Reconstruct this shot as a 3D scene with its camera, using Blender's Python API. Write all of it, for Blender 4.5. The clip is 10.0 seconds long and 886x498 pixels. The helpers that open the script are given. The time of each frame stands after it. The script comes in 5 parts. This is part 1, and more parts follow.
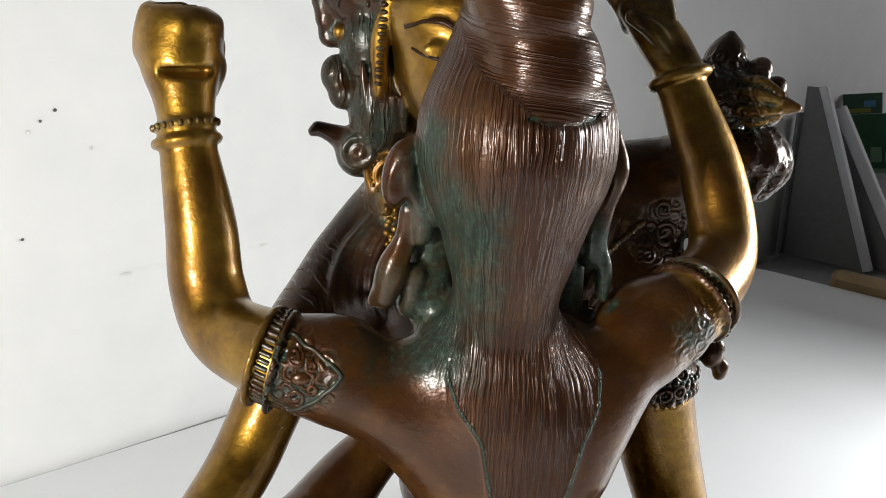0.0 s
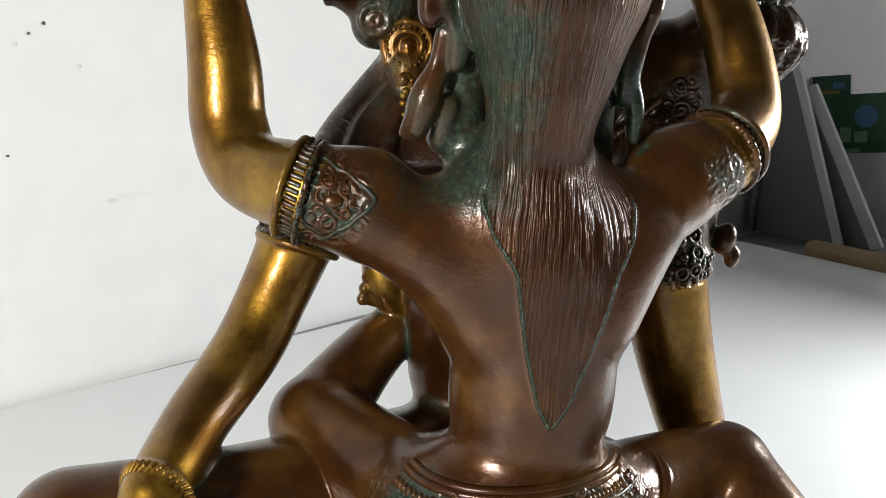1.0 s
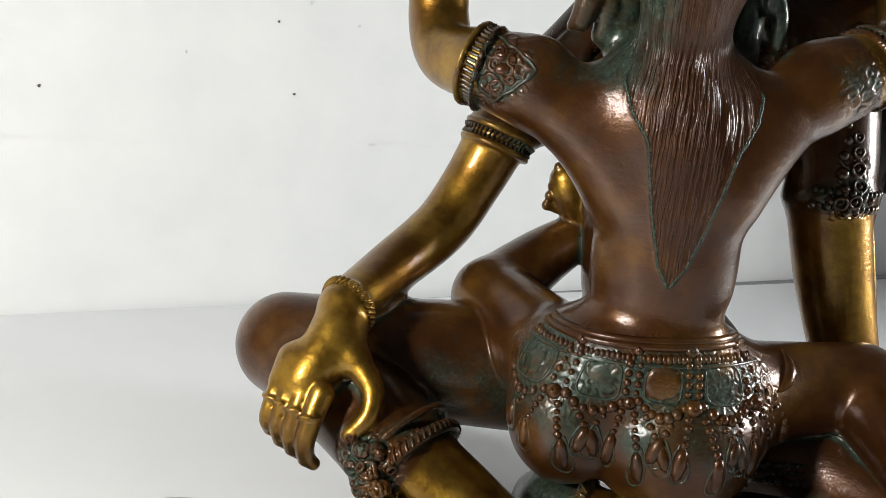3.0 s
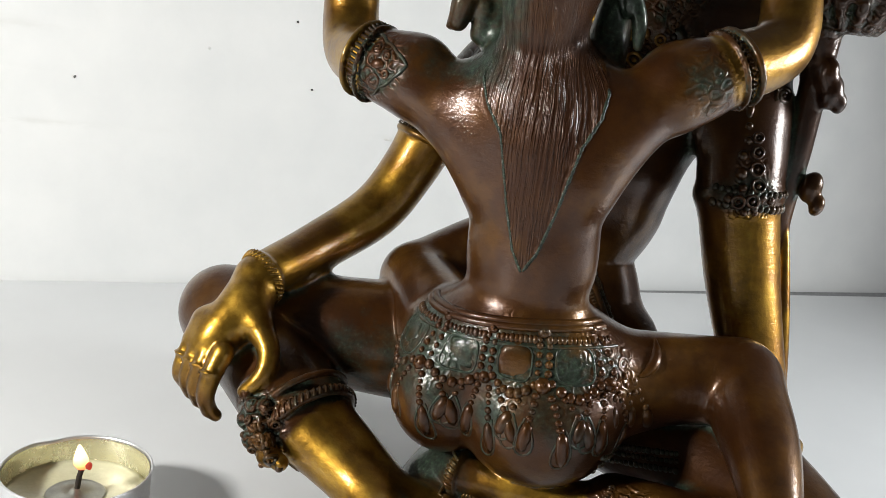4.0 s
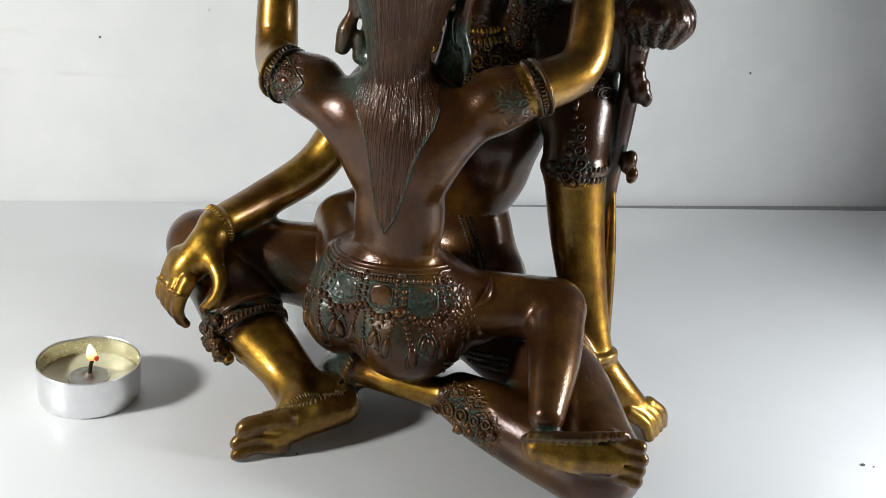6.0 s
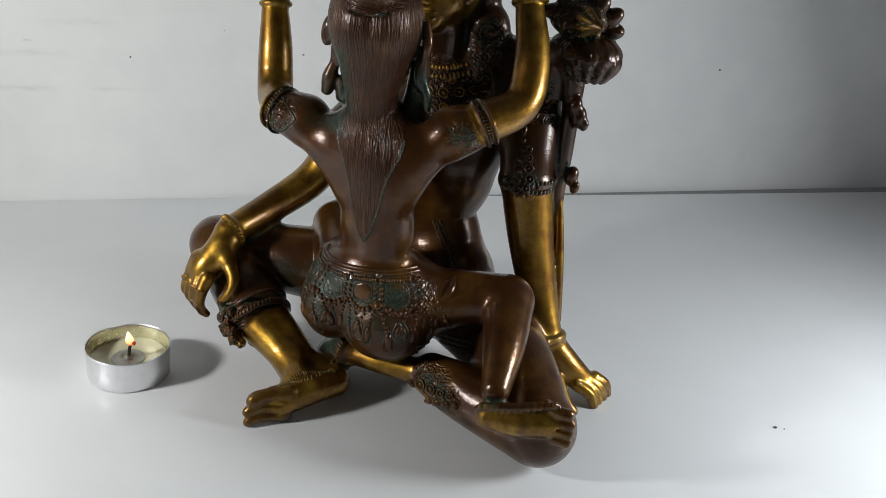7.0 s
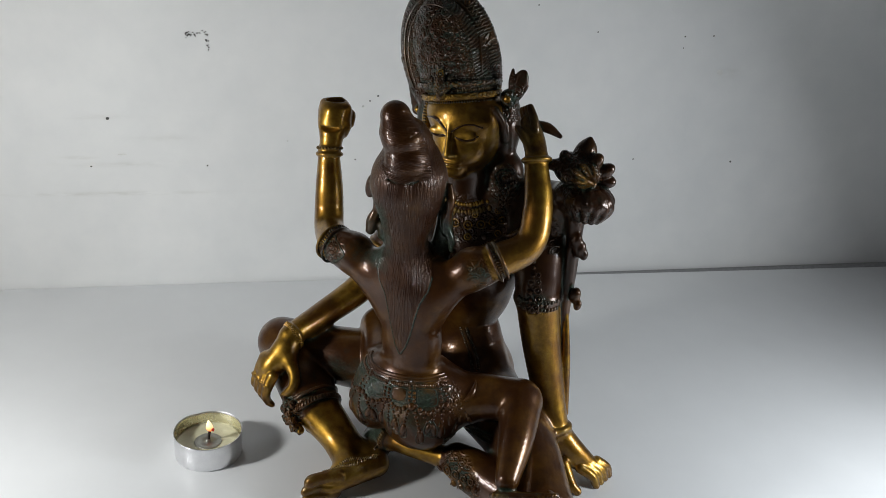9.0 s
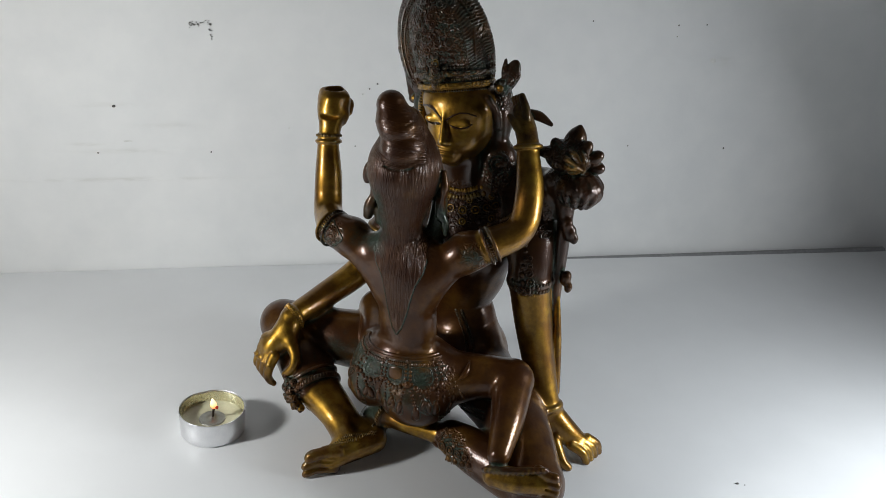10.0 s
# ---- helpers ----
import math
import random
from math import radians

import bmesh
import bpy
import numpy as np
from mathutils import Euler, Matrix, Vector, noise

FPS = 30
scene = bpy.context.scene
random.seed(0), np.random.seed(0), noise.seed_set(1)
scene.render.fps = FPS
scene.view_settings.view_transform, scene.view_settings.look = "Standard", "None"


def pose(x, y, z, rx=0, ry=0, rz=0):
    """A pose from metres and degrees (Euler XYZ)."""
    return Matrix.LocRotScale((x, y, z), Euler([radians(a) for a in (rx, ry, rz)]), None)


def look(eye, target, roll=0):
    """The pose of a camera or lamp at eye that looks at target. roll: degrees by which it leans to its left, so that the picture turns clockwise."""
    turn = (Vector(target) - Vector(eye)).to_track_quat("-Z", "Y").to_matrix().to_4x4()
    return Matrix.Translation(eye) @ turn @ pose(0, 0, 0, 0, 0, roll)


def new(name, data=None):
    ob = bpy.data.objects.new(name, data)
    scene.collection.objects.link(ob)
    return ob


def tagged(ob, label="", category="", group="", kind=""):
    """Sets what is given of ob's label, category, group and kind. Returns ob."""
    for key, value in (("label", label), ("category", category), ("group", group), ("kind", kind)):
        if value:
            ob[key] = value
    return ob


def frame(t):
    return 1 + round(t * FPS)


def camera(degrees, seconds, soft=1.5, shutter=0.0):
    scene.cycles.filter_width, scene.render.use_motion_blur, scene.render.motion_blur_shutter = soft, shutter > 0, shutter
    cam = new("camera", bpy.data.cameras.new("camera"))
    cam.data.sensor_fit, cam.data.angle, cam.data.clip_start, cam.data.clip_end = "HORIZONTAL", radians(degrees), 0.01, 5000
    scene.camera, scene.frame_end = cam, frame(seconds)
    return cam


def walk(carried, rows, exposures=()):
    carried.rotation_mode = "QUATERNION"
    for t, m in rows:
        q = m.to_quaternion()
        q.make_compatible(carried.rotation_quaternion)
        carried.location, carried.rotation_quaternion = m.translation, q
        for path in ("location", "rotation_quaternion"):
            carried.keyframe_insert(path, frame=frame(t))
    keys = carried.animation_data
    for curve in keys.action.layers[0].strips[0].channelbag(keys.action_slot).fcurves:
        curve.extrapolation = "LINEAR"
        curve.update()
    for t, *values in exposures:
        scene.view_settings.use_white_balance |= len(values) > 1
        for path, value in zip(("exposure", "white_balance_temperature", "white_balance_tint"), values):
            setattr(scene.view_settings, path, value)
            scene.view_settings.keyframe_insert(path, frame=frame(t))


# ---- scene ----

cam = camera(50.5, 10.0, 0.85)
PATH = [
    (0, (0.05940, 0.07746, 0.20259), (0.23189, 0.24602, 0.13673), 2.80),
    (0.5, (0.05358, 0.07966, 0.18352), (0.23252, 0.24205, 0.11940), 4.10),
    (1, (0.04661, 0.08259, 0.16534), (0.22710, 0.24432, 0.10397), 3.77),
    (1.5, (0.03216, 0.07923, 0.14698), (0.20241, 0.25224, 0.08714), 3.52),
    (2, (0.01946, 0.06989, 0.13920), (0.17337, 0.25769, 0.07971), 3.62),
    (2.2, (0.02015, 0.06481, 0.13871), (0.16831, 0.25715, 0.07910), 4.02),
    (3.3, (0.05023, 0.00889, 0.13480), (0.16425, 0.22457, 0.08017), 7.29),
    (3.5, (0.05827, -0.00136, 0.13457), (0.16492, 0.21789, 0.07932), 7.42),
    (4, (0.09051, -0.02110, 0.14201), (0.18163, 0.20424, 0.08354), 7.27),
    (4.5, (0.11217, -0.03447, 0.14707), (0.19638, 0.19115, 0.07995), 7.14),
    (5, (0.11656, -0.05846, 0.15827), (0.19686, 0.16518, 0.08058), 7.24),
    (5.5, (0.11646, -0.09068, 0.17766), (0.19329, 0.13182, 0.09345), 6.96),
    (6, (0.11838, -0.11693, 0.20444), (0.19099, 0.10338, 0.11122), 6.72),
    (6.2, (0.11904, -0.12591, 0.22350), (0.19146, 0.09149, 0.12353), 6.58),
    (7.3, (0.12525, -0.19134, 0.26913), (0.18574, 0.02664, 0.16269), 4.76),
    (7.5, (0.12446, -0.19259, 0.28830), (0.18348, 0.02215, 0.17470), 4.59),
    (8, (0.12152, -0.20725, 0.30786), (0.17746, 0.00741, 0.19257), 4.53),
    (8.5, (0.12081, -0.22823, 0.32874), (0.17208, -0.00871, 0.22065), 3.95),
    (9, (0.12195, -0.23775, 0.33715), (0.17075, -0.01494, 0.23481), 3.83),
    (9.5, (0.12248, -0.24530, 0.33955), (0.16955, -0.02222, 0.23698), 3.80),
    (10, (0.12390, -0.25500, 0.34421), (0.17127, -0.03356, 0.23828), 3.76),
]
EXPOSURES = [(0.0, 0.55, 6720, 9), (1.0, 0.55, 6720, 9), (2.2, 0.42, 6680, 8), (3.5, 0.42, 6620, 8), (4.5, 0.41, 6560, 8), (6.0, 0.22, 6480, 8), (7.5, -0.41, 6400, 8), (8.0, -0.46, 6395, 8), (8.5, -0.40, 6390, 8), (10.0, -0.28, 6370, 8)]
walk(cam, [(t, look(eye, target, roll)) for t, eye, target, roll in PATH], EXPOSURES)

# ---- light ----
world = bpy.data.worlds.new("dim_room")
scene.world = world
world.use_nodes = True
world.node_tree.nodes["Background"].inputs[0].default_value = (0.55, 0.62, 0.7, 1)
world.node_tree.nodes["Background"].inputs[1].default_value = 0.035


def lamp(name, eye, target, watts, radius, colour):
    data = bpy.data.lights.new(name, "AREA")
    data.shape, data.size, data.energy, data.color = "DISK", 2 * radius, watts, colour
    ob = new(name, data)
    ob.matrix_world = look(eye, target)
    return ob


lamp("left_lamp_light", (-0.17, 0.125, 0.195), (0.14, 0.24, 0.05), 1.25, 0.024, (1.0, 0.985, 0.96))
lamp("right_lamp_light", (0.61, 0.02, 0.19), (0.29, -0.02, 0.0), 1.95, 0.065, (0.94, 0.97, 1.0))
# Added fill with no known source; it brightens the cabinet end.
lamp("far_fill_light", (1.75, -0.35, 0.55), (1.0, 0.35, 0.0), 2.0, 0.25, (0.95, 0.96, 1.0))


# ---- materials ----
def material(name):
    mat = bpy.data.materials.new(name)
    mat.use_nodes = True
    return mat, mat.node_tree, mat.node_tree.nodes["Principled BSDF"]


def ramp(tree, fac, *stops):
    n = tree.nodes.new("ShaderNodeValToRGB")
    while len(n.color_ramp.elements) < len(stops):
        n.color_ramp.elements.new(0.5)
    for e, (p, c) in zip(n.color_ramp.elements, stops):
        e.position, e.color = p, (*c, 1)
    tree.links.new(fac, n.inputs[0])
    return n.outputs[0]


def mix(tree, fac, a, b, kind="MIX"):
    n = tree.nodes.new("ShaderNodeMix")
    n.data_type, n.blend_type = "RGBA", kind
    for socket, value in ((n.inputs[0], fac), (n.inputs[6], a), (n.inputs[7], b)):
        if isinstance(value, bpy.types.NodeSocket):
            tree.links.new(value, socket)
        else:
            socket.default_value = value if isinstance(value, float) else (*value, 1)
    return n.outputs[2]


def calc(tree, operation, *values):
    n = tree.nodes.new("ShaderNodeMath")
    n.operation = operation
    for socket, value in zip(n.inputs, values):
        if isinstance(value, bpy.types.NodeSocket):
            tree.links.new(value, socket)
        else:
            socket.default_value = value
    return n.outputs[0]


def noise_of(tree, scale, detail=4.0, rough=0.55, stretch=(1, 1, 1)):
    co = tree.nodes.new("ShaderNodeTexCoord")
    m = tree.nodes.new("ShaderNodeMapping")
    m.inputs["Scale"].default_value = stretch
    n = tree.nodes.new("ShaderNodeTexNoise")
    n.inputs["Scale"].default_value, n.inputs["Detail"].default_value, n.inputs["Roughness"].default_value = scale, detail, rough
    tree.links.new(co.outputs["Object"], m.inputs[0])
    tree.links.new(m.outputs[0], n.inputs["Vector"])
    return n.outputs["Fac"]


def bump(tree, height, strength, distance, normal=None):
    n = tree.nodes.new("ShaderNodeBump")
    n.inputs["Strength"].default_value, n.inputs["Distance"].default_value = strength, distance
    tree.links.new(height, n.inputs["Height"])
    if normal:
        tree.links.new(normal, n.inputs["Normal"])
    return n.outputs[0]


def plain(name, low, high, scale, rough=0.5, metal=0.0, relief=0.0002, coat=0.0, fine=12.0):
    mat, tree, p = material(name)
    a, b = noise_of(tree, scale), noise_of(tree, scale * fine)
    both = calc(tree, "ADD", calc(tree, "MULTIPLY", a, 0.65), calc(tree, "MULTIPLY", b, 0.35))
    tree.links.new(ramp(tree, both, (0.35, low), (0.65, high)), p.inputs["Base Color"])
    p.inputs["Metallic"].default_value, p.inputs["Coat Weight"].default_value = metal, coat
    tree.links.new(calc(tree, "MULTIPLY_ADD", both, 0.25, rough - 0.12), p.inputs["Roughness"])
    tree.links.new(bump(tree, b, 0.4, relief), p.inputs["Normal"])
    return mat


def attribute(tree, name):
    n = tree.nodes.new("ShaderNodeAttribute")
    n.attribute_name = name
    return n.outputs["Fac"]


def bronze_material():
    """Cast bronze: waxed brown, rubbed gold limbs, green verdigris in the recesses, combed hair, chased ornament."""
    mat, tree, p = material("patinated_bronze")
    gold, green, hair, strand, rear_dark, relief = (attribute(tree, n) for n in ("gold", "verdigris", "hair", "strand", "rear_dark", "relief"))
    blotch, cloud, grain, scratch = noise_of(tree, 38, 5), noise_of(tree, 120, 6, 0.65), noise_of(tree, 900, 3), noise_of(tree, 200, 5, 0.65, (2.5, 1, 4))
    # chased roundels and tendrils, about three millimetres wide
    spot = tree.nodes.new("ShaderNodeTexCoord")
    drift = tree.nodes.new("ShaderNodeTexNoise")
    drift.inputs["Scale"].default_value, drift.inputs["Detail"].default_value = 260, 2.0
    tree.links.new(spot.outputs["Object"], drift.inputs["Vector"])
    warp = tree.nodes.new("ShaderNodeVectorMath")
    warp.operation = "MULTIPLY_ADD"
    warp.inputs[1].default_value = (0.0022, 0.0022, 0.0022)
    tree.links.new(drift.outputs["Color"], warp.inputs[0])
    tree.links.new(spot.outputs["Object"], warp.inputs[2])
    cells = tree.nodes.new("ShaderNodeTexVoronoi")
    cells.inputs["Scale"].default_value = 300
    tree.links.new(warp.outputs[0], cells.inputs["Vector"])
    rings = calc(tree, "MULTIPLY_ADD", calc(tree, "COSINE", calc(tree, "MULTIPLY", cells.outputs["Distance"], 13.0)), 0.5, 0.5)
    rings = calc(tree, "MULTIPLY_ADD", grain, 0.35, rings)
    carved = calc(tree, "MULTIPLY", rings, relief)
    brown = ramp(tree, blotch, (0.3, (0.032, 0.0100, 0.0026)), (0.5, (0.066, 0.0240, 0.0052)), (0.72, (0.150, 0.0700, 0.0130)))
    brown = mix(tree, ramp(tree, cloud, (0.42, (0, 0, 0)), (0.72, (0.7, 0.7, 0.7))), brown, (0.028, 0.0085, 0.0034))
    brown = mix(tree, calc(tree, "MULTIPLY", hair, 0.4), brown, (0.030, 0.0115, 0.0060))
    brown = mix(tree, calc(tree, "MULTIPLY", rear_dark, 0.6), brown, (0.020, 0.0080, 0.0040))
    yellow = ramp(tree, cloud, (0.3, (0.14, 0.070, 0.010)), (0.5, (0.29, 0.158, 0.020)), (0.75, (0.44, 0.265, 0.040)))
    yellow = mix(tree, ramp(tree, blotch, (0.44, (0, 0, 0)), (0.64, (0.85, 0.85, 0.85))), yellow, (0.135, 0.056, 0.010))
    brushed = noise_of(tree, 60, 4, 0.7, (1.4, 1, 3))
    yellow = mix(tree, ramp(tree, brushed, (0.52, (0, 0, 0)), (0.75, (0.4, 0.4, 0.4))), yellow, (0.10, 0.046, 0.012))
    gold_edge = calc(tree, "ADD", gold, calc(tree, "MULTIPLY", calc(tree, "SUBTRACT", cloud, 0.5), 0.7))
    is_gold = ramp(tree, gold_edge, (0.36, (0, 0, 0)), (0.72, (1, 1, 1)))
    base = mix(tree, is_gold, brown, yellow)
    green_edge = calc(tree, "ADD", green, calc(tree, "MULTIPLY", calc(tree, "SUBTRACT", cloud, 0.5), 1.3))
    green_edge = calc(tree, "ADD", green_edge, calc(tree, "MULTIPLY", relief, calc(tree, "MULTIPLY_ADD", rings, -0.75, 0.55)))
    is_green = ramp(tree, green_edge, (0.26, (0, 0, 0)), (0.72, (0.9, 0.9, 0.9)))
    verdigris = ramp(tree, grain, (0.35, (0.010, 0.018, 0.013)), (0.6, (0.024, 0.046, 0.031)), (0.78, (0.080, 0.115, 0.076)))
    base = mix(tree, is_green, base, verdigris)
    tree.links.new(base, p.inputs["Base Color"])
    metal = calc(tree, "MULTIPLY", calc(tree, "MULTIPLY_ADD", is_gold, 0.54, 0.40), calc(tree, "SUBTRACT", 1.0, calc(tree, "MULTIPLY", is_green, 0.6)))
    tree.links.new(metal, p.inputs["Metallic"])
    p.inputs["Specular IOR Level"].default_value = 0.2
    tree.links.new(calc(tree, "MULTIPLY_ADD", hair, -0.2, 0.55), p.inputs["Coat Weight"])
    rough = calc(tree, "MULTIPLY_ADD", cloud, 0.20, calc(tree, "MULTIPLY_ADD", is_green, 0.16, calc(tree, "MULTIPLY_ADD", hair, 0.06, calc(tree, "MULTIPLY_ADD", is_gold, 0.07, 0.22))))
    tree.links.new(rough, p.inputs["Roughness"])
    p.inputs["Coat Roughness"].default_value = 0.11
    place = tree.nodes.new("ShaderNodeCombineXYZ")
    split = tree.nodes.new("ShaderNodeSeparateXYZ")
    tree.links.new(spot.outputs["Object"], split.inputs[0])
    wobble = calc(tree, "ADD", strand, calc(tree, "MULTIPLY", noise_of(tree, 110, 3), 1.3))
    tree.links.new(calc(tree, "MULTIPLY", wobble, 1.7), place.inputs[0])
    tree.links.new(calc(tree, "MULTIPLY", split.outputs[2], 60.0), place.inputs[1])
    locks = tree.nodes.new("ShaderNodeTexNoise")
    locks.inputs["Scale"].default_value, locks.inputs["Detail"].default_value = 1.0, 2.0
    tree.links.new(place.outputs[0], locks.inputs["Vector"])
    comb = ramp(tree, locks.outputs["Fac"], (0.38, (0, 0, 0)), (0.47, (0.85, 0.85, 0.85)), (0.60, (1, 1, 1)))
    comb = calc(tree, "MULTIPLY", comb, hair)
    n = bump(tree, scratch, 0.42, 0.0003)
    n = bump(tree, grain, 0.3, 0.00012, n)
    n = bump(tree, comb, 0.6, 0.0009, n)
    n = bump(tree, carved, 0.8, 0.0011, n)
    tree.links.new(n, p.inputs["Normal"])
    tree.links.new(n, p.inputs["Coat Normal"])
    return mat


BRONZE = bronze_material()


def wall_material():
    """White emulsion with cloudy touch-ups and rows of rubbed grey smears."""
    mat, tree, p = material("wall_paint")
    co = tree.nodes.new("ShaderNodeTexCoord")
    axis = tree.nodes.new("ShaderNodeSeparateXYZ")
    tree.links.new(co.outputs["Object"], axis.inputs[0])
    x, z = axis.outputs[0], axis.outputs[2]
    cloud, fine = noise_of(tree, 3.0), noise_of(tree, 36.0)
    both = calc(tree, "ADD", calc(tree, "MULTIPLY", cloud, 0.65), calc(tree, "MULTIPLY", fine, 0.35))
    base = ramp(tree, both, (0.35, (0.70, 0.71, 0.71)), (0.65, (0.80, 0.80, 0.79)))
    streak = noise_of(tree, 45, 5, 0.6, (1.0, 1.0, 4.0))
    total = None
    for mid, high, left, right, amount in ((0.0755, 0.0016, -0.07, 0.105, 0.8), (0.0982, 0.0022, -0.02, 0.075, 0.45), (0.1035, 0.0012, -0.015, 0.012, 0.6), (0.1340, 0.0018, -0.02, 0.045, 0.35), (0.1180, 0.0030, 0.03, 0.09, 0.3), (0.1720, 0.0040, 0.486, 0.506, 0.6), (0.0800, 0.0012, 0.225, 0.325, 0.4)):
        off = calc(tree, "DIVIDE", calc(tree, "SUBTRACT", z, mid), high)
        band = calc(tree, "POWER", 2.718, calc(tree, "MULTIPLY", calc(tree, "MULTIPLY", off, off), -1.0))
        wide = calc(tree, "DIVIDE", calc(tree, "SUBTRACT", x, (left + right) / 2), (right - left) / 2)
        wide = calc(tree, "POWER", 2.718, calc(tree, "MULTIPLY", calc(tree, "MULTIPLY", wide, wide), -1.6))
        one = calc(tree, "MULTIPLY", calc(tree, "MULTIPLY", band, wide), amount)
        total = one if total is None else calc(tree, "ADD", total, one)
    patchy = ramp(tree, streak, (0.40, (0, 0, 0)), (0.66, (1, 1, 1)))
    base = mix(tree, calc(tree, "MULTIPLY", calc(tree, "MULTIPLY", total, patchy), 0.55), base, (0.46, 0.455, 0.40))
    tree.links.new(base, p.inputs["Base Color"])
    tree.links.new(calc(tree, "MULTIPLY_ADD", both, 0.25, 0.43), p.inputs["Roughness"])
    tree.links.new(bump(tree, fine, 0.4, 0.0006), p.inputs["Normal"])
    return mat


WALL = wall_material()
TABLE = plain("white_laminate", (0.74, 0.75, 0.76), (0.80, 0.81, 0.82), 2.0, 0.34, 0.0, 0.00005)
CHIP = plain("dark_chip", (0.05, 0.05, 0.05), (0.14, 0.13, 0.12), 200, 0.8)
# Grey that stands for the shade in the gap behind the table.
GAP_SHADE = plain("gap_shade_grey", (0.24, 0.24, 0.24), (0.34, 0.34, 0.34), 300, 0.9)
SMEAR = plain("grey_scuff", (0.665, 0.665, 0.64), (0.76, 0.76, 0.745), 300, 0.8)
CEILING = plain("room_paint", (0.62, 0.62, 0.60), (0.70, 0.70, 0.68), 1.0, 0.8)
FLOOR = plain("floor_boards", (0.10, 0.08, 0.06), (0.17, 0.13, 0.10), 2.0, 0.5)
ALU = plain("thin_aluminium", (0.78, 0.78, 0.80), (0.88, 0.88, 0.89), 150, 0.34, 0.9, 0.0002)
WAX = plain("melted_wax", (0.55, 0.53, 0.35), (0.68, 0.66, 0.47), 60, 0.22, 0.0, 0.0002, 0.4)
# Aluminium with the flame's yellow light put into its base colour.
LINING = plain("flamelit_aluminium", (0.78, 0.74, 0.52), (0.90, 0.87, 0.68), 150, 0.26, 0.8, 0.0004)
TIN = plain("tin_disc", (0.30, 0.30, 0.27), (0.42, 0.42, 0.38), 200, 0.35, 0.8)
SOOT = plain("burnt_wick", (0.015, 0.012, 0.010), (0.05, 0.035, 0.025), 600, 0.9)
CARD = plain("pale_grey_card", (0.50, 0.51, 0.53), (0.58, 0.59, 0.61), 8, 0.6)
# Dark grey that holds the shade on the file's sides and the cabinet top.
SHADE_GREY = plain("shade_grey_card", (0.14, 0.14, 0.145), (0.20, 0.20, 0.20), 12, 0.7)
WOOD = plain("varnished_pine", (0.22, 0.14, 0.06), (0.34, 0.23, 0.11), 25, 0.45)
PAPER = plain("glossy_paper", (0.60, 0.60, 0.61), (0.70, 0.70, 0.70), 9, 0.4)
GREEN = plain("green_print", (0.012, 0.055, 0.030), (0.03, 0.11, 0.05), 30, 0.4)
PALE = plain("pale_green_print", (0.10, 0.22, 0.13), (0.22, 0.34, 0.22), 40, 0.4)
BLUE = plain("blue_print", (0.04, 0.14, 0.26), (0.08, 0.22, 0.36), 40, 0.4)
YELLOW = plain("yellow_print", (0.22, 0.22, 0.03), (0.32, 0.30, 0.06), 40, 0.4)
RED = plain("red_print", (0.25, 0.05, 0.05), (0.32, 0.08, 0.07), 40, 0.4)


def flame_material():
    mat, tree, p = material("candle_flame")
    co = tree.nodes.new("ShaderNodeTexCoord")
    axis = tree.nodes.new("ShaderNodeSeparateXYZ")
    tree.links.new(co.outputs["Generated"], axis.inputs[0])
    tint = ramp(tree, axis.outputs[2], (0.0, (1.0, 0.10, 0.03)), (0.22, (1.0, 0.32, 0.10)), (0.5, (1.0, 0.70, 0.34)), (0.8, (1.0, 0.86, 0.55)))
    tree.links.new(tint, p.inputs["Emission Color"])
    tree.links.new(tint, p.inputs["Base Color"])
    p.inputs["Emission Strength"].default_value = 1.5
    return mat


FLAME = flame_material()
EMBER = plain("glowing_wick", (0.10, 0.012, 0.008), (0.22, 0.03, 0.015), 900, 0.8)
EMBER.node_tree.nodes["Principled BSDF"].inputs["Emission Color"].default_value = (0.8, 0.06, 0.03, 1)
EMBER.node_tree.nodes["Principled BSDF"].inputs["Emission Strength"].default_value = 0.35


# ---- mesh helpers ----
def as_object(name, bm, mat, smooth=False):
    bmesh.ops.recalc_face_normals(bm, faces=bm.faces)
    me = bpy.data.meshes.new(name)
    bm.to_mesh(me)
    bm.free()
    me.materials.append(mat)
    if smooth:
        me.shade_smooth()
    return new(name, me)


def part(name, bm, mat, parent, label="", smooth=False):
    ob = as_object(name, bm, mat, smooth)
    ob.parent = parent
    return tagged(ob, label)


def box(size, centre=(0, 0, 0), bevel=0.0, turn=None):
    bm = bmesh.new()
    bmesh.ops.create_cube(bm, size=1.0)
    bmesh.ops.scale(bm, vec=size, verts=bm.verts)
    if bevel:
        bmesh.ops.bevel(bm, geom=bm.edges[:], offset=bevel, segments=2, affect="EDGES", profile=0.5)
    if turn:
        bmesh.ops.transform(bm, matrix=turn, verts=bm.verts)
    bmesh.ops.translate(bm, vec=centre, verts=bm.verts)
    return bm


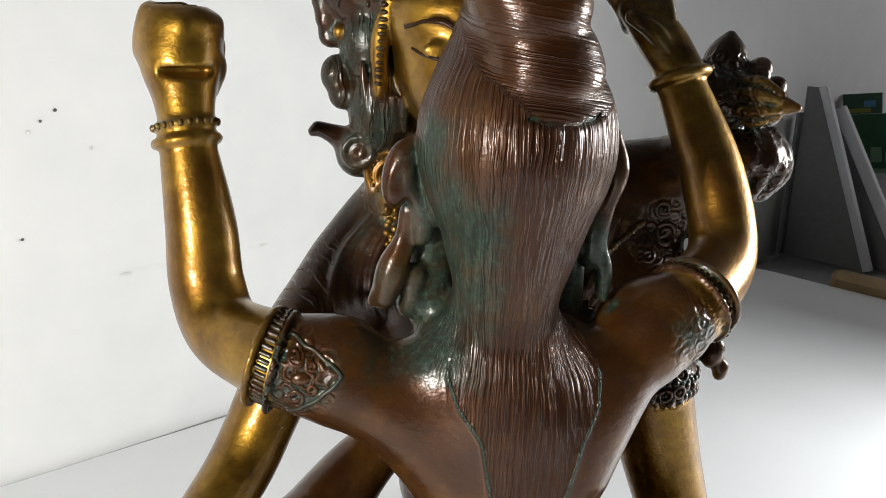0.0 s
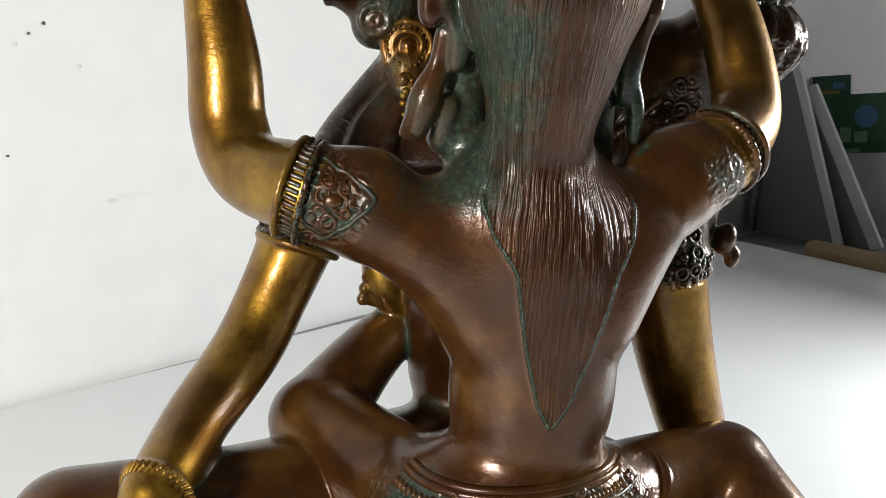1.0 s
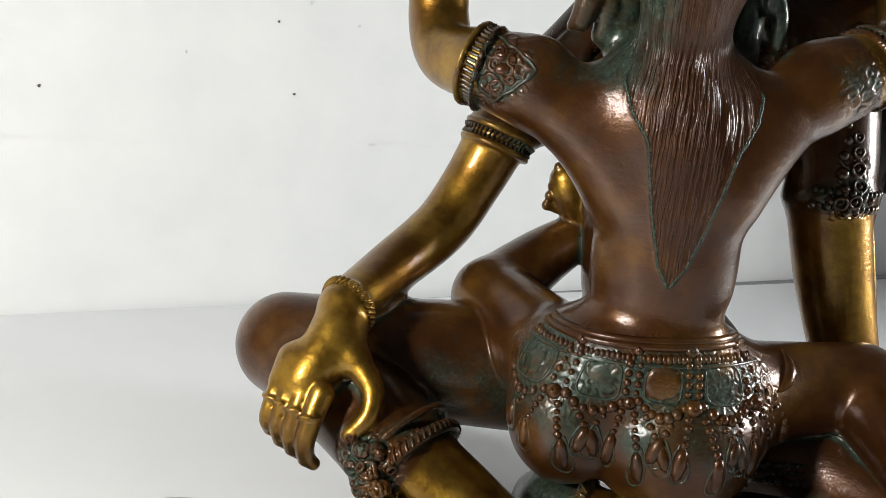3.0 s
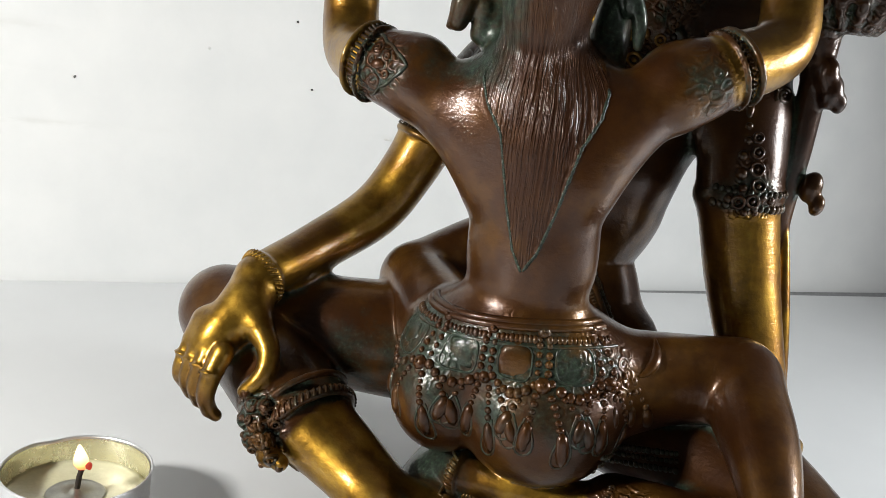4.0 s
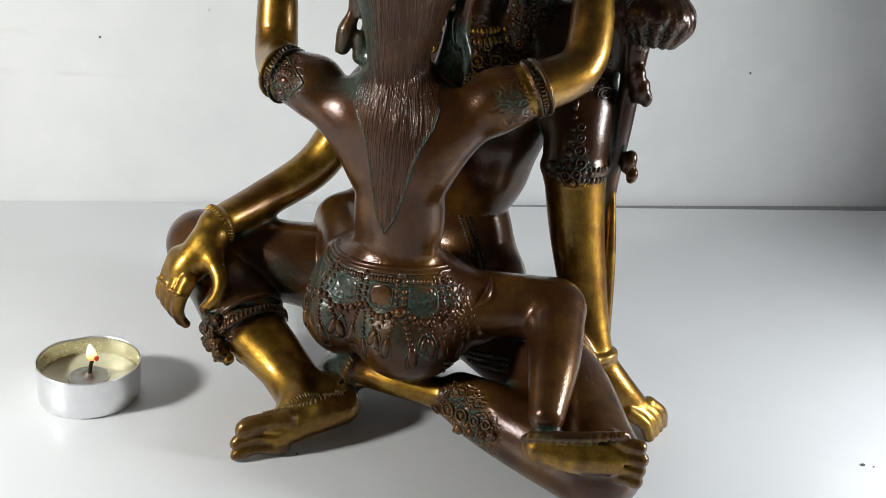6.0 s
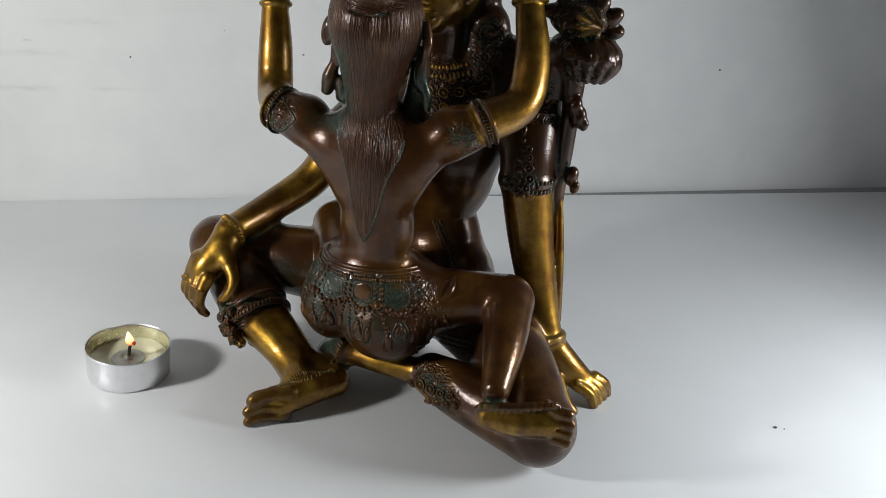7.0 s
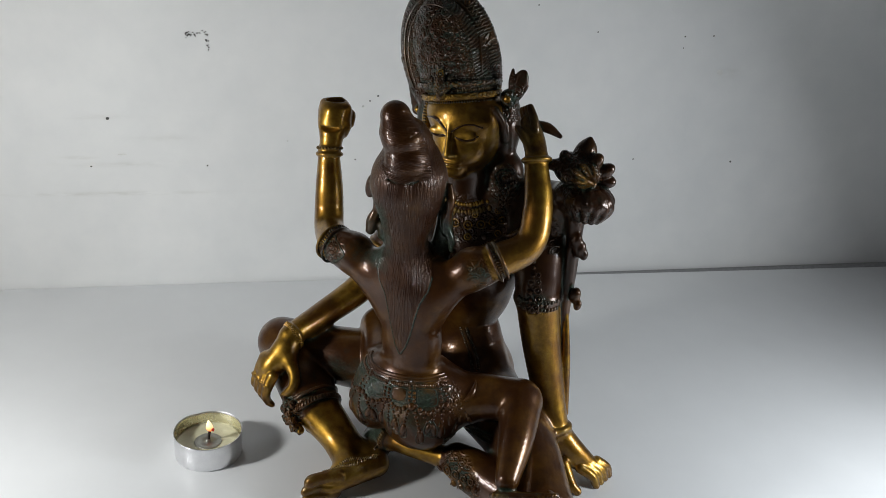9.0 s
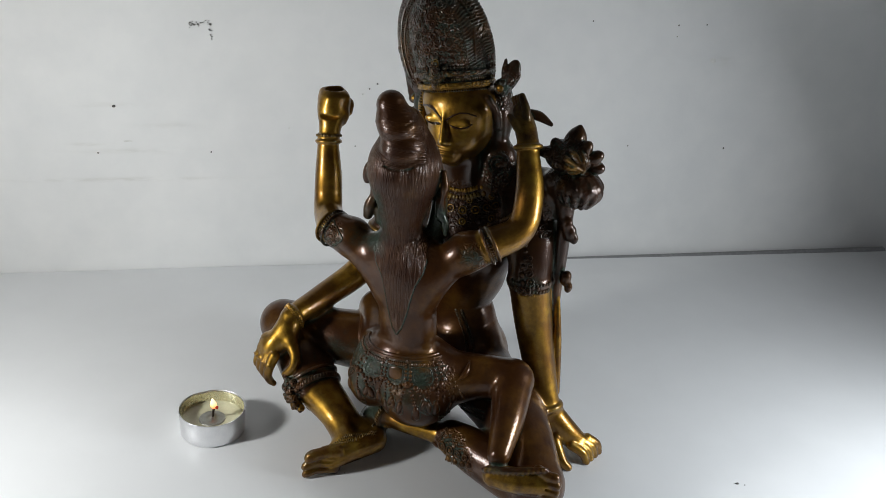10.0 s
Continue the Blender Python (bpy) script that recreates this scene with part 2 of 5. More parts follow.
def lathe(profile, steps=64, wave=None):
    """Turns a profile of (radius, height) round z."""
    bm = bmesh.new()
    rings = []
    for r, z in profile:
        if r < 1e-6:
            rings.append([bm.verts.new((0, 0, z))])
            continue
        ring = []
        for i in range(steps):
            a = math.tau * i / steps
            dr, dz = wave(a, r, z) if wave else (0, 0)
            ring.append(bm.verts.new(((r + dr) * math.cos(a), (r + dr) * math.sin(a), z + dz)))
        rings.append(ring)
    for a, b in zip(rings, rings[1:]):
        for i in range(steps):
            j = (i + 1) % steps
            if len(a) == 1:
                bm.faces.new((a[0], b[i], b[j]))
            elif len(b) == 1:
                bm.faces.new((a[i], a[j], b[0]))
            else:
                bm.faces.new((a[i], a[j], b[j], b[i]))
    return bm


# ---- the room ----
WALL_Y, SLANT = 0.443, 0.0085


def structure(name, size, centre, mat, label, category):
    return tagged(as_object(name, box(size, centre), mat), label, category, kind="structure")


wall_back = tagged(as_object("wall_back", box((3.66, 0.12, 2.55), (0.2, WALL_Y + 0.06 + 0.2 * SLANT, 0.475), 0, pose(0, 0, 0, 0, 0, math.degrees(SLANT))), WALL), "white painted plaster wall with small dark chips and grey scuffs", "wall", kind="structure")
# Unseen walls and ceiling added to close the room; pale paint bounces fill light.
structure("wall_front", (3.6, 0.12, 2.55), (0.2, -2.26, 0.475), CEILING, "plain grey wall behind the table", "wall")
structure("wall_left", (0.12, 2.643, 2.55), (-1.66, -0.8785, 0.475), CEILING, "plain grey side wall of the room", "wall")
structure("wall_right", (0.12, 2.643, 2.55), (2.06, -0.8785, 0.475), CEILING, "plain grey side wall of the room", "wall")
structure("ceiling", (3.6, 2.643, 0.1), (0.2, -0.8785, 1.704), CEILING, "plain grey ceiling", "ceiling")
structure("floor", (3.6, 2.643, 0.1), (0.2, -0.8785, -0.80), FLOOR, "dark brown wooden floor", "floor")


def outline_slab(corners, top, thick, bevel=0.0015):
    bm = bmesh.new()
    face = bm.faces.new([bm.verts.new((x, y, top)) for x, y in corners])
    out = bmesh.ops.extrude_face_region(bm, geom=[face])
    bmesh.ops.translate(bm, vec=(0, 0, -thick), verts=[v for v in out["geom"] if isinstance(v, bmesh.types.BMVert)])
    rim = [e for e in bm.edges if abs(e.verts[0].co.z - top) < 1e-6 and abs(e.verts[1].co.z - top) < 1e-6]
    bmesh.ops.bevel(bm, geom=rim, offset=bevel, segments=3, affect="EDGES", profile=0.5)
    return bm


def table():
    """White table whose far corner is rounded."""
    ob = tagged(new("table"), "white laminate table top standing close to the wall", "table")
    ob.location = (0, 0, -0.75)
    right, back, r = 0.762, 0.4375, 0.045
    corner = [(right - r + r * math.cos(a), back - r + r * math.sin(a)) for a in np.linspace(0, math.pi / 2, 9)]
    part("tabletop", outline_slab([(-0.75, -0.42), (right, -0.42), *corner, (0.45, back + 0.0015), (0.10, 0.4431), (-0.75, 0.4358)], 0.75, 0.02), TABLE, ob)
    for x in (-0.70, 0.70):
        for y in (-0.37, 0.36):
            part("leg", box((0.04, 0.04, 0.728), (x, y, 0.366), 0.003), TABLE, ob)
    return ob


table()


def gap_shade_strip():
    """An added half-sunk round strip, grey for the shade between table and wall, deeper where the gap is narrow."""
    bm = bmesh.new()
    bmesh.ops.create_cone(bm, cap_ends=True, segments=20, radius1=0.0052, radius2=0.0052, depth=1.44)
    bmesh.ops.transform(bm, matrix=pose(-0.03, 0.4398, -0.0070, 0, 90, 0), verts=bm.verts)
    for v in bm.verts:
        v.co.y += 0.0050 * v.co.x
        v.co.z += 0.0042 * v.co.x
    return tagged(as_object("trim", bm, GAP_SHADE, True), "added grey strip that stands for the shade in the gap between table and wall", "trim", kind="structure")


gap_shade_strip()

# ---- the bronze statue: one cast body, shaped as a smooth field in millimetres ----
class Clay:
    """A block of clay: limbs and lumps are pressed together, then skinned into one mesh."""

    def __init__(self, low, high, step):
        self.low, self.step = np.array(low, float), step
        self.n = np.ceil((np.array(high) - self.low) / step).astype(int) + 1
        self.field = np.full(self.n, 40.0, np.float32)
        self.marks = {k: np.zeros(self.n, np.float32) for k in ("gold", "verdigris", "hair")}

    def window(self, low, high):
        a = np.clip(np.floor((np.array(low) - self.low) / self.step).astype(int), 0, self.n - 1)
        b = np.clip(np.ceil((np.array(high) - self.low) / self.step).astype(int) + 1, a + 1, self.n)
        cut = tuple(slice(i, j) for i, j in zip(a, b))
        axes = [self.low[i] + self.step * np.arange(a[i], b[i]) for i in range(3)]
        return cut, np.meshgrid(*axes, indexing="ij", sparse=True)

    def press(self, low, high, shape, k=2.0, **marks):
        pad = k + 3 * self.step
        cut, (x, y, z) = self.window(np.array(low) - pad, np.array(high) + pad)
        d = shape(x, y, z).astype(np.float32)
        f = self.field[cut]
        h = np.clip(0.5 + 0.5 * (f - d) / k, 0, 1)
        self.field[cut] = f + (d - f) * h - k * h * (1 - h)
        for name, grid in self.marks.items():
            g = grid[cut]
            grid[cut] = g + (marks.get(name, 0.0) - g) * h

    def carve(self, low, high, shape, k=1.0):
        pad = k + 3 * self.step
        cut, (x, y, z) = self.window(np.array(low) - pad, np.array(high) + pad)
        d = -shape(x, y, z).astype(np.float32)
        f = self.field[cut]
        h = np.clip(0.5 - 0.5 * (f - d) / k, 0, 1)
        self.field[cut] = f + (d - f) * h + k * h * (1 - h)

    def stain(self, centre, radius, **marks):
        c = np.array(centre, float)
        cut, (x, y, z) = self.window(c - radius, c + radius)
        h = np.clip(1.4 * (1 - np.sqrt((x - c[0]) ** 2 + (y - c[1]) ** 2 + (z - c[2]) ** 2) / radius), 0, 1)
        for name, value in marks.items():
            g = self.marks[name][cut]
            self.marks[name][cut] = g + (value - g) * h

    def limb(self, points, k=3.0, join=0.0, **marks):
        """A tapering round limb along a smooth line: points are (x, y, z, radius)."""
        p = np.array(points, float)
        if len(p) > 2:
            q = np.concatenate([2 * p[:1] - p[1:2], p, 2 * p[-1:] - p[-2:-1]])
            fine = []
            for a, b, c, d in zip(q, q[1:], q[2:], q[3:]):
                t = np.linspace(0, 1, int(np.clip(np.linalg.norm(c - b) / 1.1, 6, 22)) + 1)[:-1, None]
                fine.append(0.5 * (2 * b + (c - a) * t + (2 * a - 5 * b + 4 * c - d) * t**2 + (3 * b - a - 3 * c + d) * t**3))
            p = np.concatenate([*fine, p[-1:]])
            p[:, 3] = np.maximum(p[:, 3], 0.3)

        def shape(x, y, z):
            best = None
            for a, b in zip(p, p[1:]):
                v = b[:3] - a[:3]
                t = np.clip(((x - a[0]) * v[0] + (y - a[1]) * v[1] + (z - a[2]) * v[2]) / max(v @ v, 1e-9), 0, 1)
                d = np.sqrt((x - a[0] - t * v[0]) ** 2 + (y - a[1] - t * v[1]) ** 2 + (z - a[2] - t * v[2]) ** 2) - (a[3] + t * (b[3] - a[3]))
                best = d if best is None else np.minimum(best, d)
            return best

        r = p[:, 3:4]
        self.press((p[:, :3] - r).min(0), (p[:, :3] + r).max(0), shape, k, **marks)

    def egg(self, centre, radii, k=3.0, turn=(0, 0, 0), dig=False, **marks):
        c, r = np.array(centre, float), np.array(radii, float)
        m = np.array(Euler([radians(a) for a in turn]).to_matrix()).T

        def shape(x, y, z):
            q = [m[i][0] * (x - c[0]) + m[i][1] * (y - c[1]) + m[i][2] * (z - c[2]) for i in range(3)]
            a = np.sqrt(sum((q[i] / r[i]) ** 2 for i in range(3)))
            b = np.sqrt(sum((q[i] / r[i] ** 2) ** 2 for i in range(3)))
            return a * (a - 1) / np.maximum(b, 1e-6)

        reach = r.max() if any(turn) else r
        (self.carve if dig else self.press)(c - reach, c + reach, shape, k, **marks)

    def block(self, centre, half, rounding, k=1.5, turn=(0, 0, 0), **marks):
        c, h = np.array(centre, float), np.array(half, float) - rounding
        m = np.array(Euler([radians(a) for a in turn]).to_matrix()).T

        def shape(x, y, z):
            q = [np.abs(m[i][0] * (x - c[0]) + m[i][1] * (y - c[1]) + m[i][2] * (z - c[2])) - h[i] for i in range(3)]
            out = np.sqrt(sum(np.maximum(a, 0) ** 2 for a in q))
            return out + np.minimum(np.maximum(np.maximum(q[0], q[1]), q[2]), 0) - rounding

        reach = np.linalg.norm(half)
        self.press(c - reach, c + reach, shape, k, **marks)

    def ring(self, centre, axis, radius, thick, k=0.8, wide=1.0, **marks):
        c, n = np.array(centre, float), np.array(axis, float)
        n = n / np.linalg.norm(n)

        def shape(x, y, z):
            h = (x - c[0]) * n[0] + (y - c[1]) * n[1] + (z - c[2]) * n[2]
            flat = np.sqrt(np.maximum((x - c[0]) ** 2 + (y - c[1]) ** 2 + (z - c[2]) ** 2 - h * h, 0))
            return np.sqrt((flat - radius) ** 2 + (h / wide) ** 2) - thick

        reach = radius + thick * max(wide, 1)
        self.press(c - reach, c + reach, shape, k, **marks)

    def groove(self, centre, axis, radius, thick, k=0.8, wide=1.0):
        """A round channel cut in, like ring() pressed on."""
        c, n = np.array(centre, float), np.array(axis, float)
        n = n / np.linalg.norm(n)

        def shape(x, y, z):
            h = (x - c[0]) * n[0] + (y - c[1]) * n[1] + (z - c[2]) * n[2]
            flat = np.sqrt(np.maximum((x - c[0]) ** 2 + (y - c[1]) ** 2 + (z - c[2]) ** 2 - h * h, 0))
            return np.sqrt((flat - radius) ** 2 + (h / wide) ** 2) - thick

        reach = radius + thick * max(wide, 1)
        self.carve(c - reach, c + reach, shape, k)

    def value(self, p, grid=None):
        grid = self.field if grid is None else grid
        q = (np.atleast_2d(p) - self.low) / self.step
        q = np.clip(q, 0, self.n - 1.001)
        i = q.astype(int)
        f = q - i
        out = 0
        for dx in (0, 1):
            for dy in (0, 1):
                for dz in (0, 1):
                    w = (f[:, 0] if dx else 1 - f[:, 0]) * (f[:, 1] if dy else 1 - f[:, 1]) * (f[:, 2] if dz else 1 - f[:, 2])
                    out = out + w * grid[i[:, 0] + dx, i[:, 1] + dy, i[:, 2] + dz]
        return out

    def slope(self, p):
        p = np.atleast_2d(p)
        e = self.step * 0.7
        g = np.stack([self.value(p + e * v) - self.value(p - e * v) for v in np.eye(3)], 1)
        return g / np.maximum(np.linalg.norm(g, axis=1, keepdims=True), 1e-9)

    def touch(self, start, way, far=80.0):
        """Where a ray from start first meets the clay, and the surface's normal there."""
        start, way = np.array(start, float), np.array(way, float) / np.linalg.norm(way)
        t = np.arange(0, far, 0.35)
        d = self.value(start + way * t[:, None])
        i = int(np.argmax(d < 0))
        if d[i] >= 0:
            return None, None
        if i:
            t[i] -= 0.35 * d[i] / (d[i] - d[i - 1])
        p = start + way * t[i]
        return p, self.slope(p)[0]

    def skin(self):
        """Vertices and quads of the surface (surface nets)."""
        f = self.field
        inside = f < 0
        total = np.zeros(self.n - 1, np.int8)
        for dx in (0, 1):
            for dy in (0, 1):
                for dz in (0, 1):
                    total += inside[dx : self.n[0] - 1 + dx, dy : self.n[1] - 1 + dy, dz : self.n[2] - 1 + dz]
        cells = np.argwhere((total > 0) & (total < 8))
        ids = np.full(self.n - 1, -1, np.int32)
        ids[tuple(cells.T)] = np.arange(len(cells))
        p = self.low + (cells + 0.5) * self.step
        for _ in range(3):
            p = p - np.clip(self.value(p), -0.6, 0.6)[:, None] * self.slope(p) * 0.9
        quads = []
        for axis in range(3):
            a, b = [slice(None)] * 3, [slice(None)] * 3
            a[axis], b[axis] = slice(0, -1), slice(1, None)
            edges = np.argwhere(inside[tuple(a)] != inside[tuple(b)])
            u, v = (axis + 1) % 3, (axis + 2) % 3
            edges = edges[(edges[:, u] > 0) & (edges[:, v] > 0) & (edges[:, u] < self.n[u] - 1) & (edges[:, v] < self.n[v] - 1)]
            du, dv = np.eye(3, dtype=int)[u], np.eye(3, dtype=int)[v]
            q = np.stack([ids[tuple((edges - s).T)] for s in (0 * du, du, du + dv, dv)], 1)
            flip = ~inside[tuple(edges.T)]
            q[flip] = q[flip][:, ::-1]
            quads.append(q)
        quads = np.concatenate(quads)
        quads = quads[(quads >= 0).all(1)][:, ::-1]
        a, b = quads.ravel(), np.roll(quads, -1, 1).ravel()
        ends, others = np.r_[a, b], np.r_[b, a]
        count = np.maximum(np.bincount(ends, minlength=len(p)), 1)
        for weight in (0.5, -0.52, 0.5, -0.52, 0.5, -0.52):
            mean = np.stack([np.bincount(ends, p[others, i], len(p)) for i in range(3)], 1) / count[:, None]
            p = p + weight * (mean - p)
        return p, quads


class Ornament:
    """Beads and drops that sit on the clay, gathered into one mesh."""

    def __init__(self):
        self.verts, self.faces, self.marks, self.count = [], [], [], 0
        rows, steps = 5, 8
        v = [(0, 0, 1.0)]
        for i in range(1, rows):
            a = math.pi * i / rows
            v += [(math.sin(a) * math.cos(math.tau * j / steps), math.sin(a) * math.sin(math.tau * j / steps), math.cos(a)) for j in range(steps)]
        v.append((0, 0, -1.0))
        f = [(0, 0, 1 + j, 1 + (j + 1) % steps) for j in range(steps)]
        for i in range(rows - 2):
            o = 1 + i * steps
            f += [(o + j, o + steps + j, o + steps + (j + 1) % steps, o + (j + 1) % steps) for j in range(steps)]
        o = 1 + (rows - 2) * steps
        f += [(o + j, len(v) - 1, len(v) - 1, o + (j + 1) % steps) for j in range(steps)]
        self.ball, self.quads = np.array(v), np.array(f)

    def bead(self, p, n, along=None, size=(1, 1, 1), gold=0.0, verdigris=0.0):
        """An egg with radii size (along, across, out of the surface)."""
        n = np.array(n, float) / np.linalg.norm(n)
        a = np.array(along if along is not None else (0.3, 0.2, 1.0), float)
        a = a - n * (a @ n)
        a = a / max(np.linalg.norm(a), 1e-6)
        b = np.cross(n, a)
        jog = 1 + 0.16 * math.sin(12.9898 * p[0] + 78.233 * p[1] + 37.7 * p[2])
        self.verts.append(np.array(p) - 0.18 * size[2] * n + (self.ball * np.array(size) * jog) @ np.array([a, b, n]))
        self.faces.append(self.quads + self.count)
        self.marks.append(np.tile((gold, verdigris + 0.1), (len(self.ball), 1)))
        self.count += len(self.ball)

    def tube(self, points, radius, gold=0.0, verdigris=0.0, steps=7):
        pts = np.array(points, float)
        r = np.full(len(pts), radius) if np.isscalar(radius) else np.array(radius)
        rings = []
        for i, p in enumerate(pts):
            t = pts[min(i + 1, len(pts) - 1)] - pts[max(i - 1, 0)]
            t = t / max(np.linalg.norm(t), 1e-9)
            a = np.cross(t, (0.31, 0.17, 0.93))
            a = a / np.linalg.norm(a)
            b = np.cross(t, a)
            rings.append([p + r[i] * (math.cos(w) * a + math.sin(w) * b) for w in np.linspace(0, math.tau, steps, endpoint=False)])
        v = np.array(rings).reshape(-1, 3)
        f = [(i * steps + j, i * steps + (j + 1) % steps, (i + 1) * steps + (j + 1) % steps, (i + 1) * steps + j) for i in range(len(pts) - 1) for j in range(steps)]
        self.verts.append(v)
        self.faces.append(np.array(f) + self.count)
        self.marks.append(np.tile((gold, verdigris + 0.1), (len(v), 1)))
        self.count += len(v)


def woman(c):
    """The figure that sits in the other's lap, seen from behind."""
    c.egg((13, 24.5, 57), (31, 21.5, 19.5), 4)
    c.egg((-4, 20, 45), (16, 18.5, 18.5), 5)
    c.egg((22, 17.5, 43.5), (22, 20, 19.5), 3)
    c.egg((13, 21, 63), (23, 16.8, 14), 4, (0, 0, -6))
    c.egg((13.4, 20.6, 84), (17.8, 13.4, 18), 6, (0, 0, -14))
    c.egg((13, 19.8, 97), (17.4, 12.6, 17), 6, (0, 0, -20))
    c.egg((12, 18.5, 111), (20, 12.4, 18), 7, (0, 0, -16))
    c.egg((11, 20, 123), (27, 13.5, 17), 8, (0, 0, -4))
    c.limb([(-24, 22.5, 127.5, 10.2), (-10, 20.5, 116, 9.0), (0, 20, 104, 8.5)], 6, 5)
    c.limb([(43, 25.6, 134, 9.8), (32.5, 18.5, 122, 8.6), (25, 15, 108, 8.0)], 6, 5)
    c.limb([(9, 22, 130, 13), (8.8, 17, 147, 9.8), (9.3, 17, 158, 12.5)], 6, 4, hair=1)
    # head of combed hair with a topknot
    c.egg((9.0, 17, 177), (19.2, 19.6, 20), 4, hair=1)
    c.limb([(9.2, 16.5, 171, 17.4), (9.2, 16, 160, 13.6), (8.8, 15.5, 147, 9.6)], 4, hair=1)
    c.limb([(8, 20, 188, 14), (8, 15, 198, 11.5)], 3, hair=1)
    c.ring((11.0, 9.0, 191.0), (0.08, -0.42, 1), 6.3, 5.0, 0.5, 1.05, hair=0.3)
    c.groove((10.9, 9.0, 186.0), (0.08, -0.42, 1), 11.4, 0.4, 1.0)
    c.ring((10.5, 9.0, 194.4), (0.08, -0.36, 1), 5.6, 4.6, 1.6, 1.05, hair=0.25)
    c.groove((10.2, 9.2, 198.2), (0.06, -0.30, 1), 10.9, 0.35, 0.8)
    c.egg((8.4, 9.2, 200.6), (10.6, 10.6, 8.0), 1.8, (10, -12, 0), hair=0.15)
    c.groove((6.4, 9.2, 204.4), (-0.1, -0.24, 1), 10.9, 0.3, 0.6)
    c.limb([(5.6, 9.4, 205.0, 9.8), (3.6, 9.6, 210.6, 7.4)], 1.8, hair=0.12)
    # ears with long lobes and drops
    c.limb([(-11.0, 20, 175, 1.1), (-12.0, 19, 170.5, 1.8), (-10.6, 19, 165, 1.3), (-9.0, 20, 161, 1.0), (-8.8, 20.5, 155, 0.9)], 0.9, verdigris=0.12)
    c.limb([(-9.6, 20, 173.5, 1.2), (-7.4, 20, 167, 1.8), (-7.5, 21, 160, 1.5)], 0.9, verdigris=0.45)
    c.limb([(-9.4, 22, 155, 0.9), (-11.8, 22.3, 151.2, 1.5), (-14.6, 23.2, 146, 1.8), (-17.3, 24, 141.2, 1.0)], 0.7, verdigris=0.15)
    c.egg((-13.2, 19.6, 168.6), (3.2, 2.8, 6.8), 1.0, (0, 10, 0), verdigris=0.08)
    c.egg((-13.6, 16.4, 166.4), (1.5, 1.2, 4.4), 0.6, (0, 10, 0), True)
    c.limb([(-11.0, 21, 161, 1.6), (-11.6, 22, 155, 1.8), (-13.4, 22.4, 148.5, 3.3), (-14.8, 23, 142.5, 2.6)], 0.9, verdigris=0.15)
    c.egg((-7.5, 22, 162), (3.0, 4.0, 8.5), 1.5, verdigris=0.6)
    c.egg((30.4, 20.5, 169.5), (1.7, 3.4, 6.0), 0.8, (0, -6, 0), verdigris=0.1)
    c.egg((28, 23, 158), (3.0, 4.0, 10), 1.5, verdigris=0.55)
    for i in range(7):
        c.egg((-10.6 - 1.0 * i, 21.6 + 0.35 * i, 152.5 - 1.9 * i), (1.3, 1.5, 1.0), 0.4, verdigris=0.3)
    c.limb([(-3, 27, 166, 3.5), (-4.5, 29, 154, 5), (-5, 29, 143, 6), (-2, 27, 136, 6)], 2, verdigris=0.62)
    c.limb([(-8.5, 24, 147, 2.5), (-9, 26, 140, 3.0)], 1.2, verdigris=0.3)
    c.limb([(29.6, 20, 177, 1.6), (31.2, 19, 170, 2.0), (30, 20, 163, 1.6), (29.3, 21.5, 155, 1.4)], 0.9, verdigris=0.12)
    c.limb([(29.3, 21.5, 154, 1.5), (31, 22.5, 148, 2.0), (31.5, 23, 142, 1.3)], 0.7, verdigris=0.15)
    c.limb([(25, 28, 158, 4), (24, 29, 146, 5), (23, 28, 137, 6)], 2, verdigris=0.6)
    # arm raised with a fist
    c.limb([(-25, 23, 126.5, 10.6), (-31, 23.4, 128, 10.2)], 4)
    c.limb([(-36, 23.8, 129.3, 9.4), (-46.8, 35.5, 131.0, 8.2), (-51.0, 42, 139.2, 8.0), (-52.2, 44, 152, 7.5), (-55.0, 48, 169, 5.9)], 1.5, 4, gold=1)
    c.limb([(-55.0, 49, 172, 5.7), (-55.8, 52, 179, 6.7), (-56.6, 55.3, 185.5, 8.6), (-57.0, 57.2, 190, 9.0)], 2, gold=1)
    c.block((-57.0, 57.6, 190.6), (7.0, 6.8, 6.2), 2.2, 2.5, (12, 0, 54), gold=1)
    c.egg((-54.6, 47.9, 184.0), (7.0, 2.6, 1.1), 0.8, (8, 0, 14), True)
    c.limb([(-51.5, 57, 180, 3.0), (-50.4, 57, 184.5, 3.5), (-51.0, 54.5, 187, 2.6)], 1.0, gold=1)
    c.limb([(-50.4, 62.5, 184, 2.4), (-50.0, 63, 189, 2.5), (-51.5, 61, 191.5, 2.0)], 0.8, gold=0.7)
    c.egg((-57.0, 57.8, 197.6), (5.4, 4.8, 6.2), 0.5, (0, 0, 54), True)
    c.ring((-55.1, 48.7, 169.3), (-0.15, 0.25, 1), 6.4, 1.2, 0.5, gold=0.9, verdigris=0.25)
    c.ring((-55.4, 49.4, 172.6), (-0.15, 0.25, 1), 6.0, 1.0, 0.5, gold=0.6, verdigris=0.45)
    c.ring((-38.8, 24.2, 129.7), (-0.92, 0.32, 0.22), 9.9, 0.9, 0.4, 1.0, gold=0.55, verdigris=0.3)
    c.ring((-35.4, 23, 128.8), (-0.95, 0.24, 0.22), 10.3, 0.7, 0.4, 1.0, verdigris=0.35)
    c.egg((-32.2, 14.4, 128.2), (5.0, 2.0, 5.6), 1.2, (0, 0, -12), verdigris=0.3)
    # arm laid on the other figure's cheek
    c.limb([(43, 24, 133, 10.6), (48, 25.4, 135.7, 10.2)], 4)
